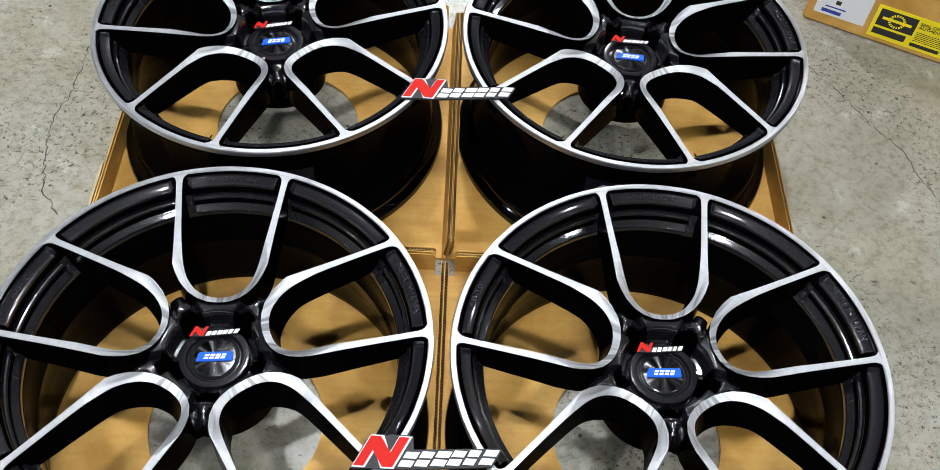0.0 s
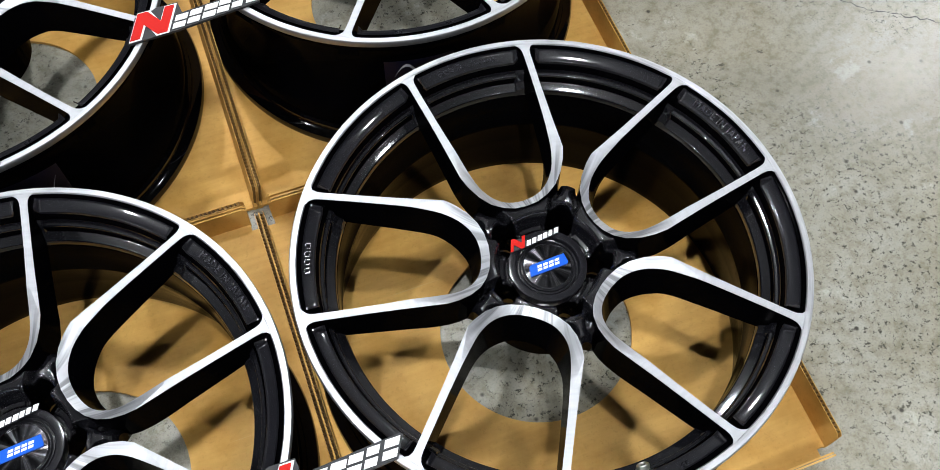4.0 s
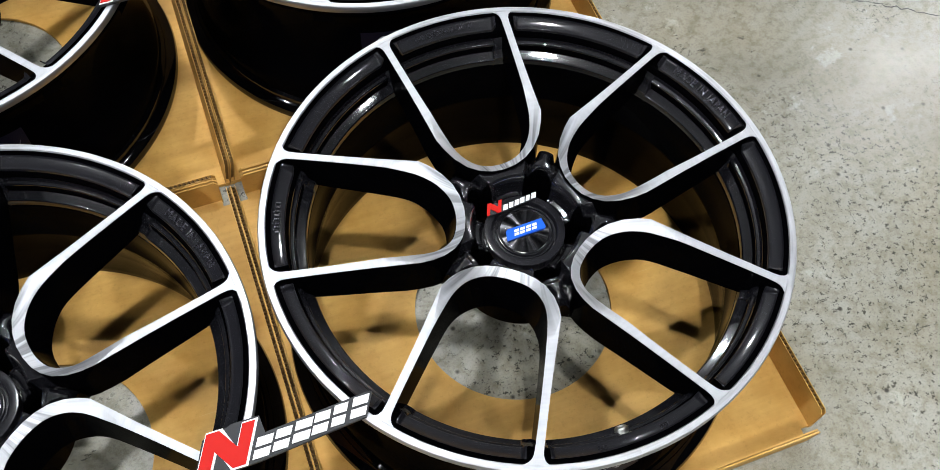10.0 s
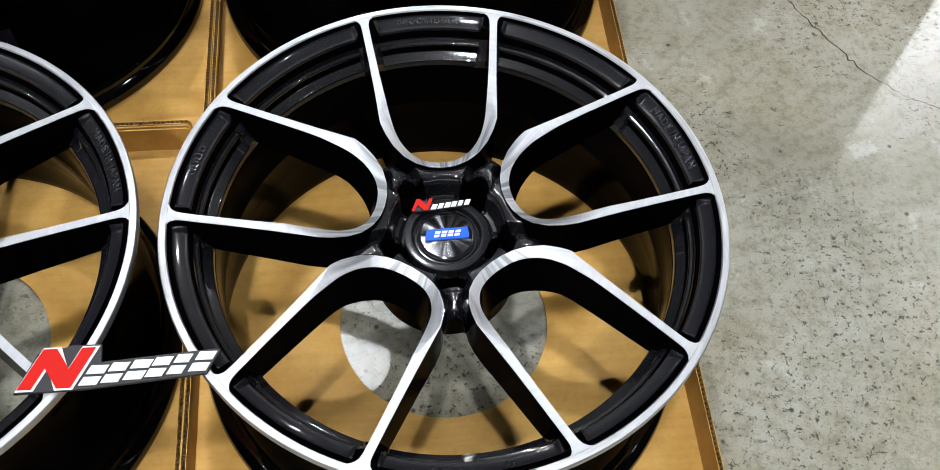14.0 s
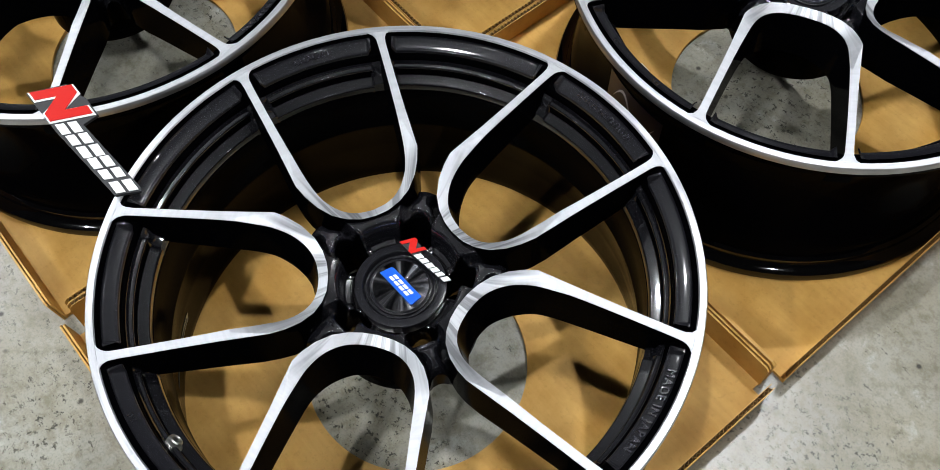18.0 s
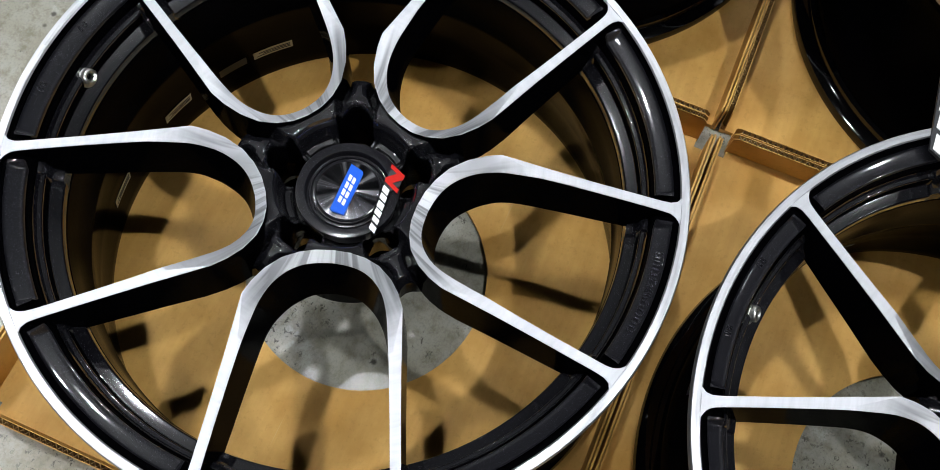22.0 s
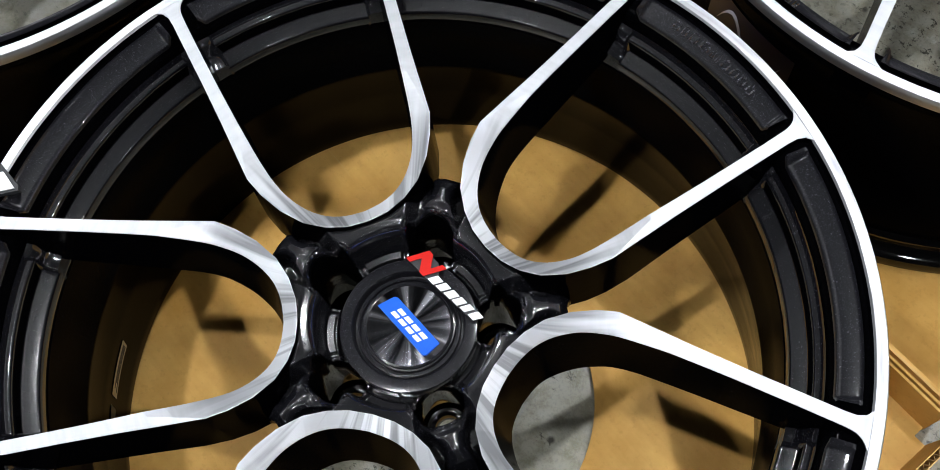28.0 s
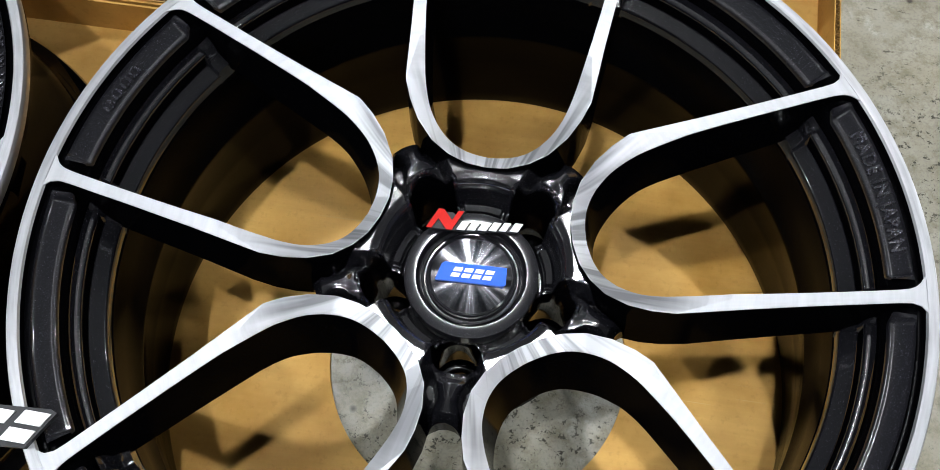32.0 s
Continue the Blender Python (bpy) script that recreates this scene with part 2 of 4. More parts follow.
CONCRETE = make_concrete()
CARD = make_card("brown_cardboard", (0.50, 0.262, 0.050), (0.725, 0.430, 0.124))
# darker copy of the card: shade between the flutes put into their colour
CARD_EDGE_SHADE = make_card("shaded_cardboard_edge", (0.17, 0.09, 0.02), (0.24, 0.13, 0.035))
BLACK = make_black("black_paint", 1.035, 0.5, 0.10)
FLANGE = make_black("polished_black_paint", 1.5, 0.5, 0.06)
GLOSS = make_black("gloss_black_paint", 1.055, 0.5)
FLAKE = make_sparkle("flake_paint", 1.7, 0.07, 0.3)
HUB_FLAKE = make_sparkle("hub_flake_paint", 1.9, 0.11, 0.35)
CAP_FLAKE = make_sparkle("satin_flake_paint", 1.4, 0.12, 0.7)
MACHINED = make_machined("machined_aluminium", 3.2, 0.28, 0.60, 0.55, 0.85)
LIP = make_machined("polished_lip", 3.0, 0.30, 0.64, 0.45, 0.45)
DIAL = make_dial()
PAINT = make_wall_paint()
BLUE = mat("blue_enamel", (0.003, 0.095, 0.62), 0.4, spec=0.25)[0]
WHITE = mat("white_print", (0.82, 0.82, 0.82), 0.45)[0]
RED = mat("red_print", (0.52, 0.010, 0.006), 0.5, spec=0.15)[0]
BACKING = mat("charcoal_acrylic", (0.018, 0.019, 0.022), 0.6, 0.0, 0.0)[0]
# rim's flake paint with brighter flakes: the letters' glints put into the colour
LETTER = make_sparkle("letter_glint_paint", 1.9, 0.14, 2.6)
POCKET = make_sparkle("coarse_flake_paint", 1.5, 0.05, 0.65)
RUBBER = mat("dark_crack", (0.035, 0.032, 0.028), 0.9)[0]
ALLOY = mat("bare_alloy", (0.75, 0.74, 0.70), 0.3, 1.0)[0]
PAPER = mat("white_paper_label", (0.78, 0.79, 0.82), 0.55)[0]
TAN = mat("printed_foil_label", (0.42, 0.38, 0.26), 0.45)[0]
YELLOW = mat("yellow_paper_label", (0.92, 0.76, 0.01), 0.4)[0]
INK = mat("black_ink", (0.02, 0.02, 0.02), 0.5)[0]
BLUE_INK = mat("blue_ink", (0.03, 0.05, 0.35), 0.5)[0]
NAVY = mat("navy_decal", (0.004, 0.0042, 0.013), 0.3)[0]
PALE = mat("silver_print", (0.45, 0.46, 0.52), 0.35)[0]
TORN = make_card("torn_paper", (0.50, 0.40, 0.24), (0.62, 0.53, 0.36))
GLOW = bpy.data.materials.new("lamp_diffuser")
GLOW.use_nodes = True
GLOW.node_tree.nodes["Principled BSDF"].inputs["Emission Color"].default_value = (0.95, 0.98, 1.0, 1)
GLOW.node_tree.nodes["Principled BSDF"].inputs["Emission Strength"].default_value = 45.0


# ---------------------------------------------------------------- mesh helpers
def part(name, bm, material, parent=None, label="", smooth=True, crease=34):
    me = bpy.data.meshes.new(name)
    bm.normal_update()
    bm.to_mesh(me)
    bm.free()
    me.materials.append(material)
    if smooth:
        me.shade_smooth()
        me.set_sharp_from_angle(angle=radians(crease))
    ob = new(name, me)
    if parent is not None:
        ob.parent = parent
    if label:
        ob["label"] = label
    return ob


def lathe(profile, seg=180, wave=None):
    """Turns (radius, height) points round z; wave(angle, index) scales the radius."""
    bm = bmesh.new()
    rings = []
    for k in range(seg):
        a = 2 * math.pi * k / seg
        row = []
        for n, (r, z) in enumerate(profile):
            q = r * (wave(a, n) if wave else 1.0)
            row.append(bm.verts.new((q * math.cos(a), q * math.sin(a), z)))
        rings.append(row)
    for k in range(seg):
        a, b = rings[k], rings[(k + 1) % seg]
        for n in range(len(profile) - 1):
            bm.faces.new((a[n], b[n], b[n + 1], a[n + 1]))
    bmesh.ops.remove_doubles(bm, verts=bm.verts, dist=1e-6)
    bmesh.ops.recalc_face_normals(bm, faces=bm.faces)
    return bm


def add_box(bm, x0, x1, y0, y1, z0, z1):
    v = [bm.verts.new((x, y, z)) for x in (x0, x1) for y in (y0, y1) for z in (z0, z1)]
    for f in ((0, 1, 3, 2), (4, 6, 7, 5), (0, 4, 5, 1), (2, 3, 7, 6), (0, 2, 6, 4), (1, 5, 7, 3)):
        bm.faces.new([v[i] for i in f])


def box(x0, x1, y0, y1, z0, z1, bevel=0.0):
    bm = bmesh.new()
    add_box(bm, x0, x1, y0, y1, z0, z1)
    if bevel:
        bmesh.ops.bevel(bm, geom=bm.edges[:], offset=bevel, segments=2, affect="EDGES")
    bmesh.ops.recalc_face_normals(bm, faces=bm.faces)
    return bm


def add_plate(bm, outline, z0, z1):
    lo = [bm.verts.new((x, y, z0)) for x, y in outline]
    hi = [bm.verts.new((x, y, z1)) for x, y in outline]
    n = len(outline)
    bm.faces.new(hi)
    bm.faces.new(lo[::-1])
    for i in range(n):
        bm.faces.new((lo[i], lo[(i + 1) % n], hi[(i + 1) % n], hi[i]))


def plates(outlines, z0, z1):
    bm = bmesh.new()
    for o in outlines:
        add_plate(bm, o, z0, z1)
    bmesh.ops.recalc_face_normals(bm, faces=bm.faces)
    bmesh.ops.triangulate(bm, faces=[f for f in bm.faces if len(f.verts) > 4])
    return bm


def smoothstep(a, b, x):
    t = min(1.0, max(0.0, (x - a) / (b - a)))
    return t * t * (3 - 2 * t)


def lerp_table(table, x):
    for (x0, y0), (x1, y1) in zip(table, table[1:]):
        if x <= x1:
            return y0 + (y1 - y0) * max(0.0, (x - x0) / (x1 - x0))
    return table[-1][1]


# ---------------------------------------------------------------- hall: floor, walls, ceiling, lamps
def slab(name, label, x0, x1, y0, y1, z0, z1, material):
    ob = part(name, box(x0, x1, y0, y1, z0, z1), material, smooth=False)
    return tagged(ob, label, name.split("_")[0], kind="structure")


def build_hall():
    slab("floor", "grey worn concrete slab floor with stains and pits", -18.0, 18.0, -18.0, 18.0, -0.12, 0.0, CONCRETE)
    slab("wall_north", "plain dark grey painted hall wall", -18.2, 18.2, 18.0, 18.2, -0.12, CEILING, PAINT)
    slab("wall_south", "plain dark grey painted hall wall", -18.2, 18.2, -18.2, -18.0, -0.12, CEILING, PAINT)
    slab("wall_east", "plain dark grey painted hall wall", 18.0, 18.2, -18.0, 18.0, -0.12, CEILING, PAINT)
    slab("wall_west", "plain dark grey painted hall wall", -18.2, -18.0, -18.0, 18.0, -0.12, CEILING, PAINT)
    slab("ceiling", "plain dark grey painted hall ceiling", -18.2, 18.2, -18.2, 18.2, CEILING, CEILING + 0.15, PAINT)


def build_lamp(x, y, watts):
    lamp = tagged(new("ceiling_light"), "white round ceiling light with a frosted diffuser", "lamp", "hall lights")
    lamp.location = (x, y, CEILING)
    part("housing", lathe([(0.0001, -0.06), (0.19, -0.06), (0.19, -0.02), (0.10, 0.0), (0.0001, 0.0)], 40), PAINT, lamp)
    part("diffuser", lathe([(0.0001, -0.075), (0.14, -0.073), (0.16, -0.066), (0.16, -0.0605)], 40), GLOW, lamp, "frosted glowing diffuser")
    data = bpy.data.lights.new("lamp", "AREA")
    data.shape, data.size, data.energy, data.color = "DISK", 0.10, watts, (0.93, 0.97, 1.0)
    ob = new("lamp", data)
    ob.location = (x, y, LAMP_Z)


build_hall()
for lx, ly, power in LAMPS:
    build_lamp(lx * LAMP_Z, ly * LAMP_Z, power)
for lx, ly in FAR_LAMPS:
    build_lamp(lx * LAMP_Z, ly * LAMP_Z, FAR_WATTS)

# ---------------------------------------------------------------- wheel
LIP_Z = 0.214


def face_z(r):
    return 0.198 + 0.016 * min(1.0, max(0.0, (r - 0.057) / 0.054))


OUTER = [(73.8, 226), (69.6, 224), (67.2, 220), (66.0, 213.5), (61, 172), (57.5, 140), (53.6, 98.5), (49.5, 88), (43, 77), (33.5, 67), (23, 61), (12, 57.6), (0, 56.6)]
INNER = [(53.6, 231.3), (57.6, 227.5), (59.4, 223), (59.3, 216.5), (54, 173), (49.5, 140), (44.5, 109), (42, 98), (37.5, 85.5), (29.5, 75), (20.5, 68.6), (10.5, 65.6), (0, 64.8)]


def refine(points, n):
    """Rounds a polyline by a pass of midpoints, in metres."""
    out = []
    for (x0, y0), (x1, y1) in zip(points, points[1:]):
        for k in range(n):
            out.append(((x0 + (x1 - x0) * k / n) / 1000, (y0 + (y1 - y0) * k / n) / 1000))
    out.append((points[-1][0] / 1000, points[-1][1] / 1000))
    return out


def band():
    o, i = refine(OUTER, 3), refine(INNER, 3)
    for pts in (i,):
        for _ in range(2):
            pts[1:-1] = [((a[0] + 2 * b[0] + c[0]) / 4, (a[1] + 2 * b[1] + c[1]) / 4) for a, b, c in zip(pts, pts[1:], pts[2:])]
    o = o + [(-x, y) for x, y in o[-2::-1]]
    i = i + [(-x, y) for x, y in i[-2::-1]]
    return o, i


def offset(points, d):
    out = []
    for k, (x, y) in enumerate(points):
        a, b = points[max(0, k - 1)], points[min(len(points) - 1, k + 1)]
        tx, ty = b[0] - a[0], b[1] - a[1]
        n = math.hypot(tx, ty) or 1.0
        step = d(x, y) if callable(d) else d
        out.append((x + step * ty / n, y - step * tx / n))
    return out


def turned(points, a):
    c, s = math.cos(a), math.sin(a)
    return [(c * x - s * y, s * x + c * y) for x, y in points]


def strip(loops, closed=True):
    """Skins between equal loops of points."""
    bm = bmesh.new()
    rows = [[bm.verts.new(p) for p in loop] for loop in loops]
    pairs = list(zip(rows, rows[1:] + rows[:1])) if closed else list(zip(rows, rows[1:]))
    for a, b in pairs:
        for k in range(len(a) - 1):
            bm.faces.new((a[k], a[k + 1], b[k + 1], b[k]))
    if closed:
        for end in (0, -1):
            bm.faces.new([row[end] for row in rows])
    bmesh.ops.recalc_face_normals(bm, faces=bm.faces)
    return bm


def build_spoke(wheel, turn):
    o, i = band()
    dips = [lerp_table([(0.066, 0.0062), (0.109, 0.0050), (0.1385, 0.0)], math.hypot(x, y) - 0.0008) for x, y in i]
    half = len(o) // 2
    share = lambda k: lerp_table([(15, 0.985), (18, 0.03), (99, 0.03)], min(k, 2 * half - k))
    ot, it = turned(o, turn), turned(i, turn)
    top_o = [(x, y, face_z(math.hypot(x, y))) for x, y in ot]
    top_i = [(x, y, face_z(math.hypot(x, y)) - d) for (x, y), d in zip(it, dips)]
    ridge = [(a[0] + (b[0] - a[0]) * share(k), a[1] + (b[1] - a[1]) * share(k)) for k, (a, b) in enumerate(zip(ot, it))]
    ridge = [(x, y, face_z(math.hypot(x, y))) for x, y in ridge]
    low = lambda p, d: [(x, y, z - d) for x, y, z in p]
    spoke_o = turned(offset(o, lambda x, y: -0.0020 if y > 0.1 else -0.0008), turn)
    spoke_i = turned(offset(i, lambda x, y: 0.0022 + 0.0065 * (1 - smoothstep(0.07, 0.12, y))), turn)
    depth = lambda x, y: lerp_table([(0.06, 0.053), (0.11, 0.050), (0.19, 0.041), (0.23, 0.034)], math.hypot(x, y))
    bot_o = [(x, y, face_z(math.hypot(x, y)) - depth(x, y)) for x, y in spoke_o]
    bot_i = [(x, y, face_z(math.hypot(x, y)) - depth(x, y)) for x, y in spoke_i]
    spoke = part("spoke", strip([low(top_o, 0.0008), low(top_i, 0.0008), bot_i, bot_o]), BLACK, wheel)
    part("machined_face", strip([top_o, ridge, top_i, low(top_i, 0.0007), low(top_o, 0.0007)]), MACHINED, spoke, "bright machined aluminium face with turning marks and painted radial glints", crease=6)
    return spoke


def hub_height(r, phi):
    """Height of the painted hub at a radius and degrees off the nearest lug."""
    web = lerp_table([(0.02, 0.160), (0.0405, 0.160), (0.0415, 0.164), (0.0465, 0.165), (0.0478, 0.172), (0.0492, 0.183), (0.0505, 0.1892), (0.0525, 0.1920), (0.056, 0.1930), (0.062, 0.1935), (0.08, 0.1940)], r)
    horn = lerp_table([(0.02, 0.160), (0.0405, 0.160), (0.0415, 0.164), (0.0465, 0.165), (0.056, 0.172), (0.0612, 0.182), (0.0635, 0.1885), (0.069, 0.1925), (0.0770, 0.1925), (0.0835, 0.1885), (0.0885, 0.1805), (0.0960, 0.170)], r)
    x, y = r * math.sin(radians(phi)), r * math.cos(radians(phi))
    z = horn + (web - horn) * smoothstep(11, 16, phi)
    if r > 0.058:
        half = 0.0046 + 0.0074 * (1 - smoothstep(0.057, 0.076, r)) + 0.0022 * smoothstep(0.077, 0.085, r)
        side = smoothstep(0.058, 0.064, r) * (1 - smoothstep(10, 15, phi))
        z -= side * (0.0130 * smoothstep(half, half + 0.0030, x) + 0.0022 * min(1.0, x / half) ** 2)
    if phi > 21 and 0.0425 < r < 0.0468:
        z += 0.0035 * smoothstep(21, 22.5, phi)
    d = math.hypot(x, y - 0.0487)
    z += 0.0020 * math.exp(-((d - 0.0149) / 0.0011) ** 2)
    return z, d


LUG_R = 0.0141


def lug_pocket(lug):
    """Round well of one lug, whose rim follows the hub."""
    loops = []
    cx, cy = 0.0487 * math.cos(lug), 0.0487 * math.sin(lug)
    for k in range(57):
        a = 2 * math.pi * k / 56
        ux, uy = math.cos(a), math.sin(a)
        x, y = cx + LUG_R * ux, cy + LUG_R * uy
        phi = abs((math.degrees(math.atan2(y, x)) - 54 + 36) % 72 - 36)
        top = hub_height(math.hypot(x, y), phi)[0]
        loops.append([(cx + q * ux, cy + q * uy, z) for q, z in ((LUG_R + 0.0009, top - 0.0006), (LUG_R + 0.0002, top), (LUG_R - 0.0004, top - 0.0003), (LUG_R - 0.0008, top - 0.0014), (0.0131, 0.150), (0.0128, 0.1185), (0.0120, 0.1168), (0.0094, 0.1165))])
    bm = strip(loops, closed=False)
    bmesh.ops.remove_doubles(bm, verts=bm.verts, dist=1e-6)
    return bm


def build_hub(wheel):
    bm = bmesh.new()
    seg, steps = 560, 104
    grid, brim = [], []
    for k in range(seg):
        deg = 360 * k / seg
        phi = abs((deg - 54 + 36) % 72 - 36)
        edge = lerp_table([(0, 0.0865), (3, 0.0874), (6, 0.0908), (8, 0.0935), (11, 0.0865), (16, 0.0745), (24, 0.0650), (36, 0.0605)], phi)
        row = []
        for n in range(steps + 1):
            r = 0.024 + (edge - 0.024) * n / steps
            z, d = hub_height(r, phi)
            x, y = r * math.cos(radians(deg)), r * math.sin(radians(deg))
            if abs(d - LUG_R) < 0.0007:
                lug = radians(54 + 72 * round((deg - 54) / 72))
                cx, cy = 0.0487 * math.cos(lug), 0.0487 * math.sin(lug)
                x, y = cx + (x - cx) * LUG_R / d, cy + (y - cy) * LUG_R / d
                d = LUG_R
            row.append((bm.verts.new((x, y, z)), d))
        a = (edge + 0.001) * math.cos(radians(deg)), (edge + 0.001) * math.sin(radians(deg))
        row.append((bm.verts.new((*a, row[-1][0].co.z - 0.0025)), 1))
        grid.append(row)
        brim.append([(*a, row[-1][0].co.z - 0.0002), (a[0] * 0.97, a[1] * 0.97, 0.152), (a[0] * 0.9, a[1] * 0.9, 0.146), (0.0665 * math.cos(radians(deg)), 0.0665 * math.sin(radians(deg)), 0.143), (0.0660 * math.cos(radians(deg)), 0.0660 * math.sin(radians(deg)), 0.106)])
    for k in range(seg):
        a, b = grid[k], grid[(k + 1) % seg]
        for n in range(len(a) - 1):
            if min(a[n][1], b[n][1], a[n + 1][1], b[n + 1][1]) >= LUG_R - 1e-7:
                bm.faces.new((a[n][0], b[n][0], b[n + 1][0], a[n + 1][0]))
    bmesh.ops.recalc_face_normals(bm, faces=bm.faces)
    hub = part("hub", bm, HUB_FLAKE, wheel, "glossy black metal-flake star hub")
    part("hub_back", strip(brim + brim[:1], closed=False), BLACK, hub, "black painted underside of the hub")
    for k in range(5):
        a = radians(54 + 72 * k)
        tube = lathe([(0.0100, 0.1160), (0.0094, 0.1185), (0.0080, 0.1185), (0.0068, 0.1165), (0.0067, 0.108), (0.0100, 0.108), (0.0100, 0.1160)], 28)
        bmesh.ops.translate(tube, verts=tube.verts, vec=(0.0487 * math.cos(a), 0.0487 * math.sin(a), 0))
        part("lug_pocket", lug_pocket(a), FLANGE, hub, "deep round lug well")
        part("lug_seat", tube, FLANGE, hub)


def build_cap(wheel, twist):
    notch = lambda a, n: 1.0 - (0.022 if n in (1, 2) and (math.degrees(a) % 45) < 9 else 0.0)
    cap = part("centre_cap", lathe([(0.0365, 0.158), (0.0384, 0.164), (0.0384, 0.1738), (0.0379, 0.1745), (0.0346, 0.1750), (0.0316, 0.1749), (0.0311, 0.1743), (0.0308, 0.1730), (0.0302, 0.1692), (0.0290, 0.1688), (0.0286, 0.1704), (0.0276, 0.1705), (0.0272, 0.1690), (0.0262, 0.1690), (0.0257, 0.1712), (0.0247, 0.1714), (0.0243, 0.1724), (0.0232, 0.1728)], 160, notch), CAP_FLAKE, wheel, "satin black flake centre cap ring", crease=18)
    part("cap_disc", lathe([(0.0232, 0.1728), (0.018, 0.1733), (0.008, 0.1737), (0.0001, 0.1738)], 96), DIAL, cap, "spun dark metal cap disc with painted radial highlights")
    c, s = math.cos(twist), math.sin(twist)
    spin = lambda pts: [(0.95 * (c * x - 1.12 * s * y), 0.95 * (s * x + 1.12 * c * y)) for x, y in pts]
    badge = [(-0.0210, -0.0052), (0.0196, -0.0052), (0.0212, -0.0038), (0.0208, 0.0054), (-0.0165, 0.0054), (-0.0184, 0.0042)]
    part("badge", plates([spin(badge)], 0.1735, 0.1752), BLUE, cap, "blue enamel badge")
    marks = []
    for k in range(4):
        x = -0.0112 + 0.0064 * k
        for u0, v0, u1, v1 in ((0, -0.0028, 0.0050, -0.0005), (0, 0.0005, 0.0050, 0.0028)):
            marks.append(spin([(x + u0 + 0.4 * v0, v0), (x + u1 + 0.4 * v0, v0), (x + u1 + 0.4 * v1, v1), (x + u0 + 0.4 * v1, v1)]))
    part("badge_mark", plates(marks, 0.1750, 0.1756), WHITE, cap, "white slanted blocks", smooth=False)


def bent_text(words, size, radius, mid, z):
    """Raised words set round the wheel, read from outside."""
    curve = bpy.data.curves.new("words", "FONT")
    curve.body, curve.size, curve.extrude, curve.align_x = words, size, 0.0009, "CENTER"
    curve.bevel_depth, curve.bevel_resolution = 0.00035, 1
    curve.space_character = 1.15
    ob = new("words", curve)
    bpy.context.view_layer.update()
    me = bpy.data.meshes.new_from_object(ob.evaluated_get(bpy.context.evaluated_depsgraph_get()))
    bm = bmesh.new()
    bm.from_mesh(me)
    for v in bm.verts:
        a = mid - v.co.x / radius
        r = radius + v.co.y - size * 0.35
        v.co = (r * math.cos(a), r * math.sin(a), z + 0.51 * (r - 0.2277) + v.co.z)
    bpy.data.objects.remove(ob)
    return bm


def flat_text(words, size, m):
    curve = bpy.data.curves.new("words", "FONT")
    curve.body, curve.size, curve.extrude = words, size, 0.0002
    ob = new("words", curve)
    bpy.context.view_layer.update()
    bm = bmesh.new()
    bm.from_mesh(bpy.data.meshes.new_from_object(ob.evaluated_get(bpy.context.evaluated_depsgraph_get())))
    bmesh.ops.transform(bm, matrix=m, verts=bm.verts)
    bpy.data.objects.remove(ob)
    return bm


def bent_bars(spec, radius, mid, z, size):
    """Raised illegible marks set round the wheel: a row of slanted blocks."""
    bm = bmesh.new()
    x = -sum(w + 0.0016 for w in spec) / 2
    for w in spec:
        for u0, u1, t0, t1 in ((0, 0.3, -0.5, 0.5), (0.7, 1, -0.5, 0.5), (0.3, 0.7, 0.24, 0.5), (0.3, 0.7, -0.5, -0.24)):
            pts = []
            for u, t in ((u0, t0), (u1, t0), (u1, t1), (u0, t1)):
                a, r = mid - (x + w * u) / radius, radius + t * size
                pts.append((r * math.cos(a), r * math.sin(a)))
            lift = 0.51 * ((t0 + t1) / 2 * size + radius - 0.2277)
            add_plate(bm, pts, z + lift - 0.0006, z + lift + 0.0006)
        x += w + 0.0016
    bmesh.ops.recalc_face_normals(bm, faces=bm.faces)
    bmesh.ops.bevel(bm, geom=bm.edges[:], offset=0.00045, segments=1, affect="EDGES")
    return bm


